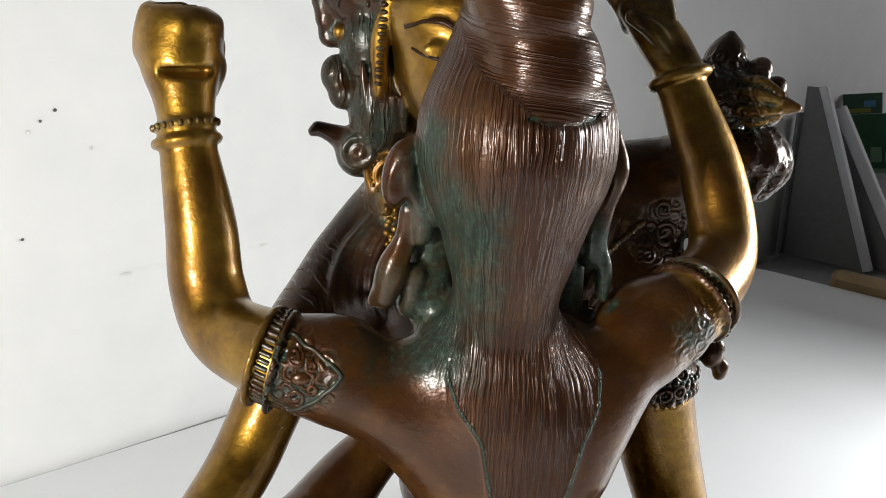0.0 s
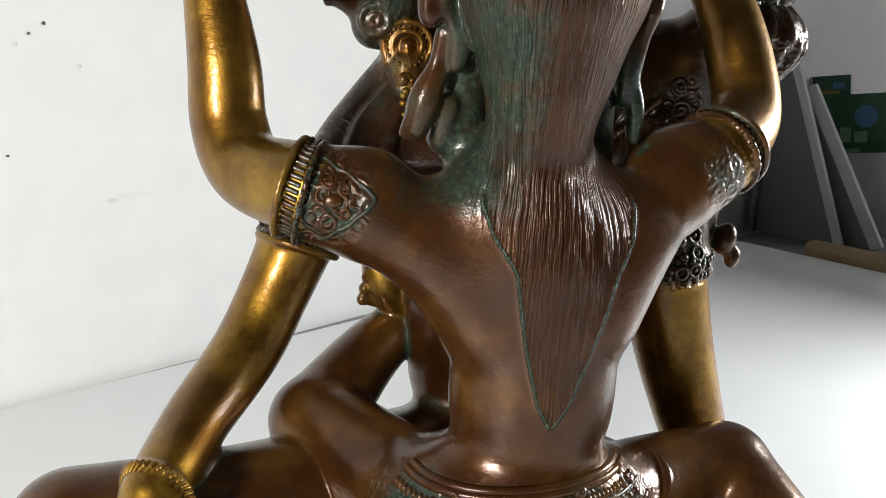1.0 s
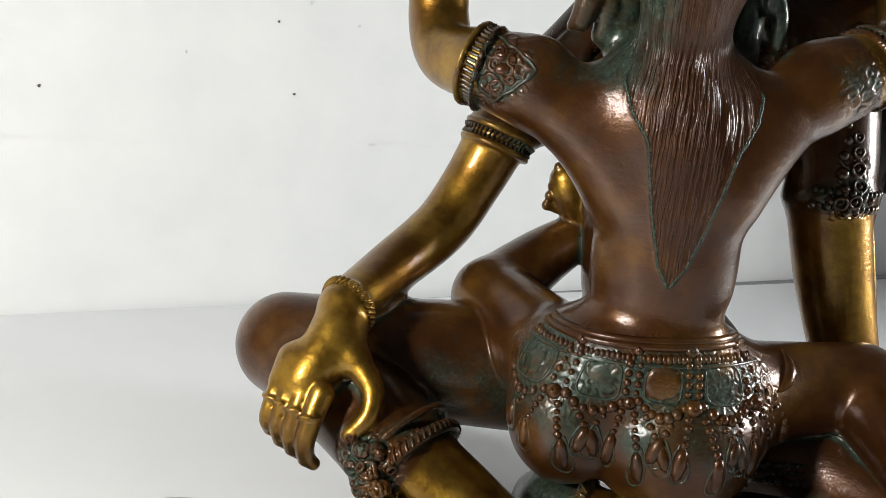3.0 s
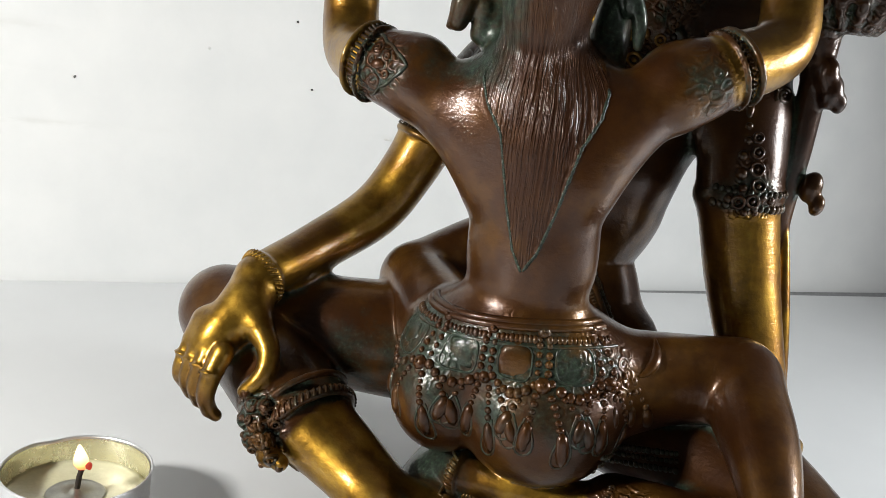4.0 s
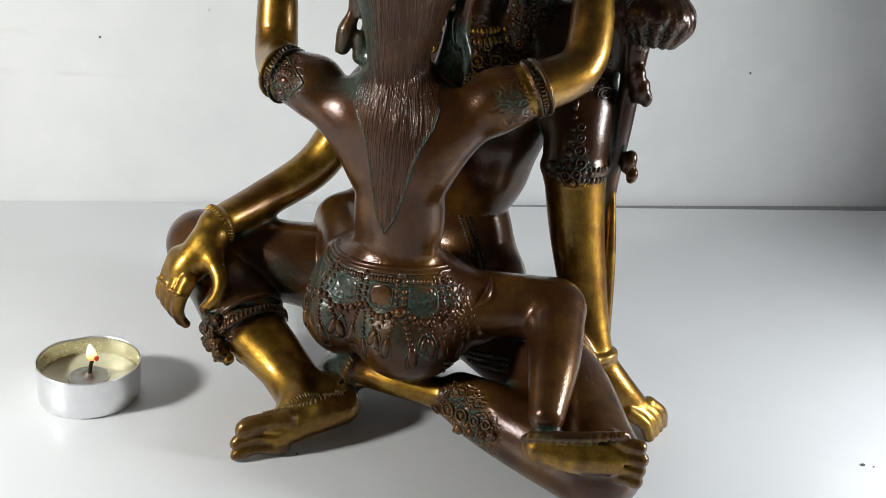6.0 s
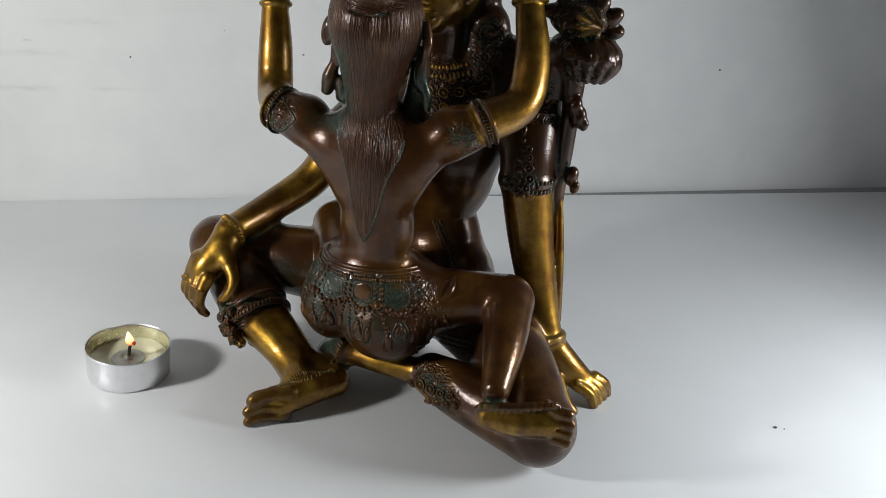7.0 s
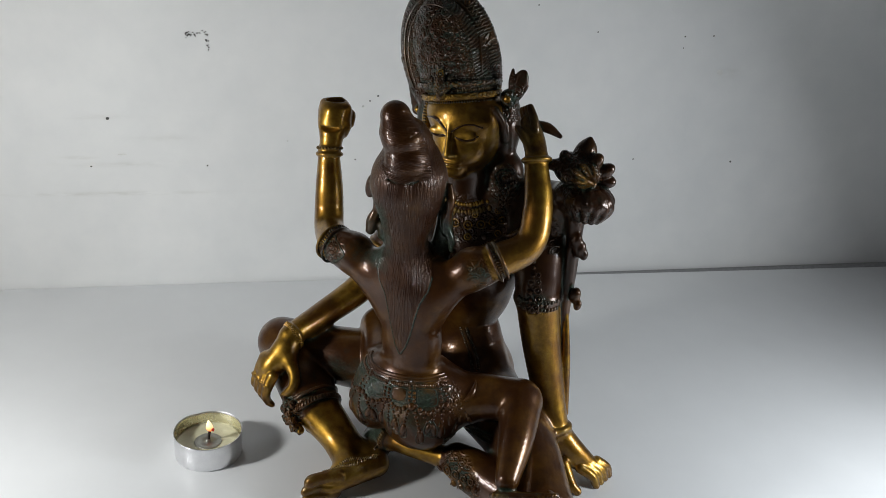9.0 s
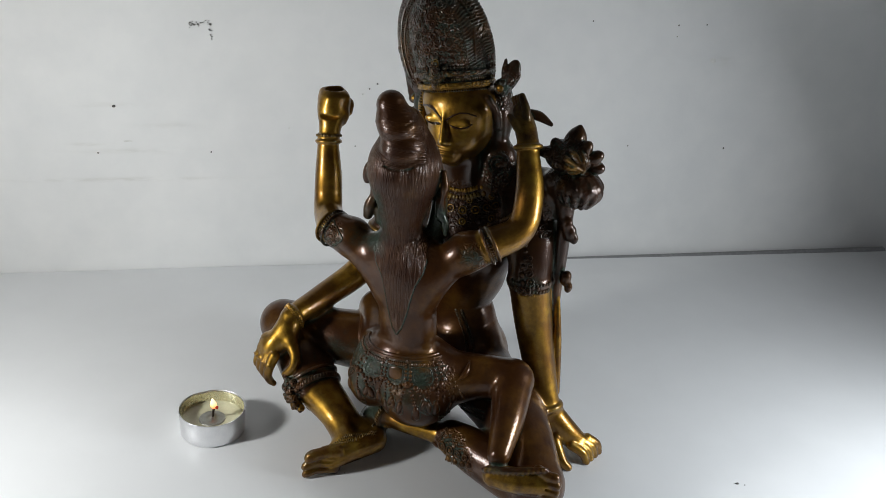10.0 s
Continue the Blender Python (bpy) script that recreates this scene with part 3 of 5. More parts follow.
    c.limb([(53, 26.8, 138.4, 9.2), (66.5, 40, 146.5, 8.0), (66.4, 50, 164, 7.5), (60, 59.5, 184, 6.0)], 1.5, 4, gold=1)
    c.limb([(60, 60, 187, 5.6), (56, 64, 194, 5.8), (51, 69, 201, 4.6)], 2, 3, gold=0.5, verdigris=0.2)
    for i in range(4):
        c.limb([(57.5 - 2.4 * i, 62.5 + 2.6 * i, 195 + 0.6 * i, 2.4), (55.5 - 2.4 * i, 64 + 2.6 * i, 203.5 - 0.8 * i, 2.3), (51.5 - 2.2 * i, 67 + 2.6 * i, 209.8 - 1.5 * i, 1.8)], 0.4, gold=0.42, verdigris=0.35)
    c.limb([(58, 58.5, 190, 2.4), (52, 59.5, 196, 2.3), (47.5, 62.5, 199, 1.8)], 0.6, gold=0.5, verdigris=0.3)
    c.ring((60, 59.8, 185.2), (-0.28, 0.35, 1), 6.6, 1.4, 0.5, gold=0.9, verdigris=0.3)
    c.ring((56.2, 28.9, 139.9), (0.74, 0.54, 0.42), 9.6, 0.9, 0.4, 1.0, gold=0.2, verdigris=0.4)
    c.ring((53.8, 27.2, 138.7), (0.80, 0.46, 0.42), 9.8, 0.7, 0.4, 1.0, verdigris=0.35)
    c.egg((50, 17.6, 135), (5.4, 1.7, 6.2), 1.2, (0, 0, 14), verdigris=0.3)
    # leg bent over the other's thigh, foot forward
    c.limb([(30, 26, 50, 17), (52, 34, 54, 13), (72, 37, 57, 11.6)], 6, 5)
    c.limb([(73, 36, 56.5, 11.6), (79, 14, 48, 9.4), (83, -7, 38, 6.2)], 2.5, 5)
    c.limb([(83.5, -13, 29, 6.2), (94, -12, 29.5, 6.8), (105, -8.5, 30, 7.2), (111, -7, 30, 6.4)], 2, 3, gold=0.62, verdigris=0.05)
    c.limb([(78, -14, 31, 1.5), (82, -16.5, 35, 1.7), (95, -14.5, 37.6, 1.8), (110, -9.5, 40.0, 1.5)], 0.8, 3, gold=0.3, verdigris=0.35)
    for i in range(13):
        t = i / 12
        c.egg((80 + 29 * t, -17.2 + 1.2 * t + 5.5 * t * t, 34.6 + 5.6 * t - 0.6 * math.sin(3 * t)), (1.15, 1.5, 2.0), 0.4, (0, 10, 0), gold=0.45, verdigris=0.25)
    for i in range(4):
        x, y, z = 117.5 - 0.6 * i, -10.0 + 0.5 * i, 24.8 + 4.0 * i
        c.limb([(x - 10, y + 0.5, z + 0.3, 3.2), (x - 4.5, y - 1.0, z + 0.4, 2.5), (x - 0.8 * abs(i - 2), y - 0.6, z, 2.7)], 0.35, gold=0.42, verdigris=0.25)
        c.egg((x - 3.4, y - 3.2, z + 2.0), (4.0, 0.9, 0.45), 0.4, dig=True)
    c.limb([(99, -16.5, 26, 0.5), (108, -14.5, 26.4, 0.6)], 0.3, gold=0.0)
    # leg folded round the other's waist
    c.limb([(-2, 28, 50, 17), (-17, 50, 56, 13.5), (-28.5, 66, 60, 11.8)], 6, 5)
    c.limb([(-28.5, 67, 60, 11.6), (-14, 82, 71, 9.2), (0, 92, 80, 7)], 2.5, 5)
    c.limb([(1, 90, 79, 5.4), (-3, 88.5, 84.5, 6.2), (-8, 87.5, 91.5, 6.4), (-9.8, 87, 95.5, 5.6)], 1.5, gold=0.8, verdigris=0.1)
    for i in range(5):
        x, z = -14.8 + 0.55 * i, 86.6 + 3.1 * i
        c.limb([(x + 5, 87, z - 0.4, 2.3), (x + 0.8, 85.6, z + 0.2, 1.6), (x - 0.2, 85.2, z + 0.4, 1.8)], 0.35, gold=0.45, verdigris=0.3)


def back_hair(c):
    """The long hair on the back: a thin raised tongue that ends in a point."""
    body = c.field.copy()
    cut, (x, y, z) = c.window((-12, -6, 80), (40, 24, 152))
    half = np.interp(z, (84, 89, 100, 117, 124, 130, 138, 150), (0.3, 3.2, 6.4, 10.2, 14.2, 15.6, 13.5, 10))
    mid = np.interp(z, (84, 118, 150), (13.3, 13.6, 9.5))
    d = np.maximum(np.maximum(body[cut] - 0.45 * np.clip((143 - z) / 22, 0, 1), np.abs(x - mid) - half), np.maximum(84 - z, y - 24))
    f = c.field[cut]
    h = np.clip(0.5 + 0.5 * (f - d) / 0.6, 0, 1)
    c.field[cut] = f + (d - f) * h - 0.6 * h * (1 - h)
    on = (np.abs(x - mid) < half - 0.4) & (z > 84.5) & (z < 150) & (y < 22)
    c.marks["hair"][cut] = np.where(on, 1.0, c.marks["hair"][cut])


def man(c):
    """The larger seated figure behind."""
    c.egg((24, 80, 36), (29, 30, 30), 12)
    c.limb([(24, 82, 60, 18.8), (22, 83, 76, 16.4), (24.5, 84, 94, 21.0), (21, 86, 112, 25)], 6, 8)
    # gold tint that stands for lamplight on the brown upper flank
    c.egg((27, 83, 104), (20.5, 20, 15), 4, gold=0.36)
    c.egg((20, 87, 122), (36, 21, 23), 8)
    c.egg((41.0, 75, 54), (8, 8, 5.5), 6)
    c.limb([(14, 82, 68, 15.5), (12.5, 80, 88, 16), (12, 84, 108, 19)], 6, 5)
    c.limb([(16, 84, 138, 15), (15, 80, 152, 10.5), (14, 80, 164, 11.5)], 5, 4)
    # head and face
    c.egg((12.3, 83, 189.5), (20.2, 21, 24.5), 3, gold=1)
    c.egg((11.0, 79, 197), (21, 17.8, 14), 4, gold=1)
    c.egg((12.3, 74, 178.5), (14.8, 13.5, 12.5), 5, gold=1)
    c.egg((11.8, 66, 168.4), (6.5, 5, 4.5), 4, gold=1)
    c.egg((11.5, 62.2, 171.4), (5.4, 2.4, 1.2), 0.8, gold=1)
    c.egg((11.5, 62.2, 173.8), (6.2, 2.2, 1.0), 0.8, gold=1)
    c.limb([(9.6, 62.0, 194, 1.2), (10.6, 59.5, 186, 1.6), (11.3, 57.6, 179.4, 2.2)], 1.5, gold=1)
    c.egg((11.4, 59.6, 178.4), (3.7, 2.4, 1.7), 1.0, gold=1)
    for s in (-1, 1):
        c.limb([(9.9 + 1.8 * s, 61.2, 191.4, 0.45), (9.9 + 8.4 * s, 62.6, 196.2, 0.55), (10 + 16.5 * s, 69.2, 194.4, 0.4)], 0.4, gold=0.0)
        c.egg((11 + 8.2 * s, 63.8, 189.4), (5.6, 1.7, 2.6), 1.2, gold=1)
        c.limb([(11 + 3.4 * s, 61.7, 187.8, 0.45), (11 + 8.2 * s, 61.6, 187.0, 0.5), (11 + 13.4 * s, 64.0, 188.6, 0.4)], 0.3, gold=0.0)
    # hair behind the ears, falling on the shoulders
    c.egg((33, 88, 190), (7, 9, 20), 2, verdigris=0.35)
    c.egg((34, 87, 165), (11, 9, 13), 3, verdigris=0.3)
    c.egg((30, 88, 150), (14, 10, 12), 4, verdigris=0.4)
    c.egg((-13, 88, 190), (7.5, 8, 12), 2, gold=0.1, verdigris=0.5, hair=0.8)
    c.egg((-10, 86, 173), (8, 8, 13), 2, gold=0.1, verdigris=0.5, hair=0.8)
    c.limb([(-9, 76, 200, 2.2), (-11.2, 78, 190, 2.4), (-10.5, 79, 178, 2.0)], 1.0, gold=0.75, verdigris=0.25)
    c.limb([(30, 74, 203, 2.2), (33.5, 77, 196, 2.4), (34.5, 80, 186, 2.0)], 1.0, gold=0.15, verdigris=0.3)
    # tall crown
    c.ring((7.4, 81.5, 206.0), (-0.20, 0.13, 1), 20.8, 1.4, 0.6, 1.3, gold=0.7, verdigris=0.2)
    c.ring((5.8, 81.2, 212.0), (-0.20, 0.16, 1), 21.4, 1.3, 0.6, 1.2, gold=0.4, verdigris=0.35)
    c.limb([(5.6, 83.5, 214, 19.6), (1.0, 84, 223, 20.2), (-6.5, 86, 236, 17), (-10.5, 87, 247, 10)], 1.5, gold=0.1, verdigris=0.18)
    c.egg((-4.2, 90, 222.6), (29, 11, 42), 0.8, (-6, -22, 0), gold=0.08, verdigris=0.2)
    c.limb([(4.2, 60.6, 210, 2.4), (3.2, 61.4, 216, 3.2), (1.6, 63.0, 223, 1.4)], 0.8, gold=0.45, verdigris=0.25)
    for s in (-1, 1):
        c.limb([(4.0, 61.0, 211, 1.6), (3.6 + 4.0 * s, 61.6, 214 + 0.8 * s, 1.9), (3.0 + 5.4 * s, 62.4, 218 + s, 1.0)], 0.6, gold=0.4, verdigris=0.25)
    # side ornaments
    c.egg((34.5, 82, 208.5), (4.8, 4, 4.8), 0.8, gold=0.15, verdigris=0.5)
    c.egg((34.5, 78.6, 208.5), (2.0, 1.4, 2.0), 0.4, gold=0.9)
    c.egg((38.5, 84, 215), (4.6, 2.6, 9.5), 1.2, (0, 16, 0), verdigris=0.3)
    for i in range(4):
        a = radians(-4 + 16 * i)
        tall = 15.5 - 1.6 * i
        c.limb([(36, 82.5, 208, 1.6), (36 + 0.6 * tall * math.sin(a), 82 + 0.3 * i, 208 + 0.6 * tall * math.cos(a), 2.0), (36 + tall * math.sin(a), 83 + 0.3 * i, 208 + tall * math.cos(a), 0.8)], 0.8, verdigris=0.3)
    c.limb([(54, 74, 199, 2.6), (60, 75, 198, 2.7), (66.5, 76, 194.5, 1.2)], 1.0, gold=0.05, verdigris=0.2)
    for i in range(5):
        c.limb([(-19, 89, 190 + 1.2 * i, 1.8), (-23 - 0.9 * i, 90, 190 + 4.0 * i, 2.3), (-24 - 0.8 * i, 90.5, 194 + 4.6 * i, 1.5)], 0.7, verdigris=0.3)
    c.egg((-20.4, 86, 191.8), (2.0, 1.8, 2.0), 0.4, gold=0.95)
    c.egg((-21, 89, 181), (4, 4, 5), 1.2, verdigris=0.45, hair=0.6)
    c.egg((-19, 88, 176), (4, 4, 4), 1.2, verdigris=0.45, hair=0.6)
    c.egg((-15, 87, 161.5), (6.0, 5, 7.0), 1.2, verdigris=0.5)
    c.ring((-15.4, 82.6, 162), (0.2, 1, 0), 3.6, 1.1, 0.5, verdigris=0.45)
    c.ring((-15.4, 82.3, 162), (0.2, 1, 0), 1.4, 0.8, 0.4, verdigris=0.3)
    c.limb([(-17, 88, 163.5, 4), (-21.5, 89, 165.5, 2.6), (-25.4, 90, 166.8, 1.9)], 1.2, gold=0.1, verdigris=0.15)
    c.egg((-26.6, 90, 165.9), (1.5, 1.5, 1.4), 0.6, gold=0.4)
    for i in range(5):
        c.limb([(-15 + 2.6 * i, 80.5 - 0.6 * i, 184 - 2.5 * i, 0.9), (-14 + 2.3 * i, 80 - 0.5 * i, 176, 1.1), (-12 + 2 * i, 80, 168, 0.9)], 0.5, gold=0.3, verdigris=0.4)
    for s, x, y, z in ((-1, -6.8, 82, 156), (1, 38, 77.5, 165.5)):
        gold = 0.9 if s < 0 else 0.3
        c.egg((x, y + 1.5, z), (7.0, 1.8, 7.0), 0.6, gold=gold, verdigris=0.35)
        c.ring((x, y, z), (0.15 * -s, 1, 0.05), 6.1, 0.9, 0.3, gold=gold, verdigris=0.3)
        c.ring((x, y - 0.3, z), (0.15 * -s, 1, 0.05), 3.8, 0.8, 0.3, gold=gold, verdigris=0.3)
        c.egg((x, y - 0.4, z), (1.8, 1.6, 1.8), 0.3, gold=gold + 0.1)
        c.limb([(x, y, z - 5, 3.4), (x + 0.2, y - 1, z - 11, 3.0), (x - 1.0, y - 2, z - 18, 1.4)], 0.8, gold=gold - 0.1, verdigris=0.4)
    c.limb([(-6, 88, 149, 8), (-13, 90, 138, 9), (-20, 87, 127, 10), (-24, 83, 116, 10)], 3, hair=0.8, verdigris=0.3)
    for i in range(4):
        c.limb([(-10 + 2 * i, 82 - i, 146, 1.5), (-18 + 2.6 * i, 80 - i, 136, 2.0), (-21 + 3 * i, 76 - i, 126, 1.6), (-17 + 3 * i, 75, 118, 1.2)], 0.6, verdigris=0.3)
    c.egg((-2, 91, 167), (8, 7, 13), 2, gold=0.2, verdigris=0.45)
    for i in range(5):
        c.limb([(36 + 1.5 * i, 80 - 0.5 * i, 157, 2.2), (45 + 2.0 * i, 73, 147 - 1.5 * i, 2.4), (47 + 2.2 * i, 68.5, 134 - 2.5 * i, 2.0), (44 + 2.2 * i, 69, 127 - 2.5 * i, 1.4)], 0.8, hair=0.4, verdigris=0.25)
    # arm that rests on the raised knee
    c.limb([(-12, 88, 122, 14), (-25, 85, 116, 11.5), (-32, 80, 109, 10.4)], 5, 4)
    c.limb([(-32.5, 79.5, 108, 10.0), (-38.8, 77, 93, 9.2), (-46.4, 69, 79, 8.8), (-58.4, 49, 68.2, 7.8), (-66, 27, 63, 6.6)], 2, 5, gold=1)
    c.ring((-32.2, 79.4, 108.6), (0.3, 0.2, 1), 10.6, 1.0, 0.5, 1.1, gold=0.55, verdigris=0.3)
    c.ring((-33.6, 78.8, 103.8), (0.3, 0.2, 1), 10.4, 1.0, 0.5, 1.1, gold=0.6, verdigris=0.3)
    c.ring((-65.3, 28, 63.0), (0.45, 0.85, 0.35), 6.9, 1.3, 0.6, 1.3, gold=0.85, verdigris=0.3)
    c.limb([(-66, 25, 61.5, 6.8), (-67.2, 18.5, 55, 7.2), (-70.5, 13, 48.5, 6.6), (-72.6, 11, 44.5, 5.4)], 3, 4, gold=1)
    c.limb([(-65, 20, 56.5, 6.2), (-60.5, 15.5, 52.5, 4.8)], 3, 4, gold=1)
    c.limb([(-75.5, 15, 50, 5.0), (-77.5, 12.5, 45, 4.0)], 3, 4, gold=1)
    for i in range(4):
        x, y, z = (-79.2, -75.8, -72.2, -68.0)[i], (10.0, 8.0, 6.2, 4.8)[i], (43.0, 42.6, 42.0, 41.2)[i]
        low, r = (30.6, 28.8, 27.6, 26.4)[i], (2.3, 2.3, 2.3, 2.7)[i]
        c.limb([(x + 1.6, y + 2.5, z + 4, r + 0.6), (x, y - 0.6, z - 2.5, r + 0.2), (x - 0.9, y - 1.2, (z + low) / 2 - 1, r - 0.1), (x - 0.6, y + 0.8, low + 1.6, r - 0.5)], 0.35, 1.0, gold=1)
        c.limb([(x - 0.6, y + 0.8, low + 1.8, r - 0.6), (x + 1.2, y + 1.6, low, r - 0.9)], 0.5, gold=0.9)
        c.ring((x, y - 0.4, z - 1.2), (0.0, 0.2, 1), r + 0.35, 0.5, 0.3, gold=0.85, verdigris=0.2)
    c.limb([(-61, 15.5, 53, 4.2), (-54.8, 11.5, 47.5, 3.3), (-53.8, 8.6, 42.5, 2.7), (-55.6, 7.0, 38.6, 2.5), (-58.6, 6.2, 35.6, 2.0)], 1.0, 2, gold=0.95)
    # arm propped on the table
    c.limb([(48, 87, 134, 14), (61, 81, 133, 14), (64, 74, 118, 13.2), (65.5, 71, 103, 12.6)], 5, 5)
    c.limb([(65.5, 71, 102, 12.0), (71.5, 68.5, 77, 10.9), (80, 64, 50, 9.0), (87.5, 60, 32, 7.4)], 1.5, 5, gold=1)
    c.ring((65.5, 71, 103), (-0.12, 0.1, 1), 12.4, 1.0, 1.0, 2.4, gold=0.0, verdigris=0.45)
    c.ring((87.8, 59.6, 31), (-0.3, 0.1, 1), 8.0, 1.5, 0.6, 1.2, gold=0.8, verdigris=0.3)
    c.limb([(88.4, 60, 29, 7.2), (99, 61.5, 17, 7.6), (107, 64, 10, 6.2)], 3, 4, gold=0.85)
    for i in range(4):
        c.limb([(106 + 2.2 * i, 57 + 3.6 * i, 11, 3.2), (113 + 1.6 * i, 58 + 4.2 * i, 7, 2.7), (116 + 1.2 * i, 58.5 + 4.4 * i, 1.5, 2.2)], 0.8, 1, gold=0.7, verdigris=0.2)
    c.limb([(97, 52, 14, 3.8), (104, 48, 5, 3.0), (108, 48, 1.5, 2.5)], 1.5, 2, gold=0.7, verdigris=0.25)
    # raised knee, shin and foot
    c.limb([(0, 68, 40, 21), (-45, 50, 43, 17.5), (-86, 47, 43.5, 14.2)], 5, 6)
    c.limb([(-85, 46, 42, 14.2), (-62, 26, 36, 13.6), (-47, 13.5, 28, 12.0)], 3, 5)
    c.limb([(-70, 38, 38, 14.0), (-56, 29, 33, 13.6), (-43.5, 20, 27, 12.0)], 3, 5)
    c.limb([(-43, 18.5, 26, 11.6), (-30, 13.5, 20.5, 10.0), (-15, 7.5, 14, 8.6), (-2, 8, 10.5, 7.6)], 2.0, 4, gold=0.9)
    c.limb([(0, 9, 10, 7.6), (-7, 21, 12, 8.0), (-7, 33, 12, 8.0)], 2.0, 3, verdigris=0.7)
    c.limb([(-47, 13.5, 28, 10.4), (-31, 8.5, 21, 8.8), (-18, 3.5, 15.5, 8.0)], 1.0, 4, gold=0.9)
    c.ring((-42.8, 14.8, 26.4), (0.72, -0.45, -0.5), 14.6, 1.3, 0.8, 1.3, gold=0.15, verdigris=0.35)
    c.ring((-46.6, 17.8, 29.4), (0.72, -0.45, -0.5), 15.0, 1.1, 0.6, 1.0, gold=0.05, verdigris=0.3)
    for x, y, z, r, gold in ((-57.5, 6, 35.0, 2.4, 0.05), (-54.2, 3.0, 33.2, 2.8, 0.0), (-50.6, 2.2, 34.4, 2.3, 0.0), (-55.6, 3.6, 29.0, 3.2, 0.05), (-51.4, 1.0, 29.6, 2.9, 0.1), (-52.6, 1.6, 24.6, 3.4, 0.2), (-48.0, -0.6, 26.0, 2.8, 0.1), (-47.2, 0.4, 21.6, 3.6, 0.75), (-43.6, -0.4, 20.6, 2.6, 0.85), (-56.4, 8.0, 25.6, 2.2, 0.1)):
        c.egg((x, y, z), (r, r * 0.9, r), 0.5, gold=gold, verdigris=0.25)
        c.egg((x + 0.4 * r, y - 0.75 * r, z + 0.2 * r), (r * 0.45, r * 0.5, r * 0.45), 0.3, gold=gold + 0.1, verdigris=0.1)
    c.limb([(3, 5, 10.5, 7.0), (-5, -7, 10.5, 7.6), (-12, -17.5, 8.4, 6.6), (-14.2, -21, 7.4, 4.8)], 3, 4, gold=0.8)
    c.limb([(-18, 3.5, 15.5, 7.4), (-9, -7, 13, 7.6)], 4, 4, gold=0.9)
    for i in range(3):
        x, y, z = (-20.0, -21.4, -20.6)[i], (-27.5, -29.6, -30.4)[i], (12.2, 7.2, 3.0)[i]
        r = (3.5, 2.7, 2.6)[i]
        c.limb([(x + 11, y + 11, z + 0.6, r + 1.0), (x + 4.4, y + 4.6, z + 1.0, r * 0.95), (x + 0.6, y + 0.8, z + 0.1, r), (x - 0.6, y - 0.8, z - 0.8, r * 0.75)], 0.35, gold=0.5, verdigris=0.25)
    for z, long in ((9.9, 6.5), (5.5, 5.0)):
        c.egg((-12.5, -26.5, z), (long, 2.0, 0.6), 0.5, (0, 0, 35), dig=True)
    c.limb([(-12, -17.5, 14.0, 1.0), (-8, -12, 17.2, 1.2), (-1, -4, 17.2, 1.2), (4, 3, 16.2, 1.1)], 0.6, gold=0.55, verdigris=0.3)
    # leg lying flat, knee outward
    c.limb([(42, 68, 32, 22), (76, 38, 28, 18.6), (101.5, 3, 20, 15.6)], 5, 6)
    c.limb([(101.5, 1, 18.5, 15.6), (81, 8, 18, 14.2), (60, 14, 19, 12.4), (46, 17.5, 20.5, 9.8)], 4, 5)
    c.limb([(46, 17.5, 20.5, 7.8), (34, 16.5, 20.5, 5.8), (18, 16, 20.5, 5.2), (4, 17.5, 20.5, 5.6)], 1.0, 4, gold=0.8)
    c.limb([(4, 17.5, 20, 6.2), (-4, 24, 17, 6.8), (-6, 36, 12, 8)], 2, 4, verdigris=0.8)
    c.ring((4, 17, 20.5), (1, -0.4, 0.1), 6.4, 1.4, 0.6, 1.2, gold=0.5, verdigris=0.4)
    # lotus and stem beside the arm
    c.limb([(89, 70, 34, 2.4), (81.5, 76, 62, 3.0), (79, 79, 92, 3.6), (80, 77, 118, 4.0), (80.5, 76, 140, 4.2), (80, 75, 156, 5.5)], 1.0, 2, gold=0.1, verdigris=0.2)
    c.limb([(90, 69, 36, 2.0), (85.5, 74, 66, 2.4), (81.5, 77.4, 92, 1.4), (80, 78, 98, 0.6)], 0.8, 2, gold=0.75)
    for x, y, z, r in ((85.5, 74, 108, 3.2), (85, 73, 136, 3.4), (83, 72, 141, 3.0), (88, 73, 103, 2.2), (88, 73, 133, 2.0)):
        c.egg((x, y, z), (r, r, r * 1.5), 1.6, (0, 12, 0), gold=0.1, verdigris=0.15)
    c.egg((87.5, 75, 162), (11, 10, 9.5), 1.2, verdigris=0.12)
    c.egg((76, 77, 164), (10, 9, 8.5), 1.5, verdigris=0.12)
    for i in range(9):
        a = -3.0 + 0.5 * i
        x, y = math.cos(a), math.sin(a)
        c.limb([(85.5 + 4 * x, 74 + 4 * y, 172, 1.2), (85.5 + 10 * x, 74 + 9 * y, 168, 2.2), (86.5 + 11.4 * x, 74 + 10 * y, 161, 2.2), (86.5 + 7 * x, 74 + 6 * y, 154, 1.5)], 1.4, gold=0.1, verdigris=0.12 + 0.12 * (i % 2))
        c.limb([(85.5 + 8 * math.cos(a + 0.25), 74 + 8 * math.sin(a + 0.25), 171, 1.5), (85.5 + 12 * math.cos(a + 0.25), 74 + 10.6 * math.sin(a + 0.25), 165, 2.4), (85.5 + 11 * math.cos(a + 0.25), 74 + 9.5 * math.sin(a + 0.25), 160, 1.0)], 0.4, verdigris=0.22)
    c.limb([(46, 88, 152, 12), (60, 85, 155, 11), (74, 81, 159, 9.5)], 3, 3, verdigris=0.3)
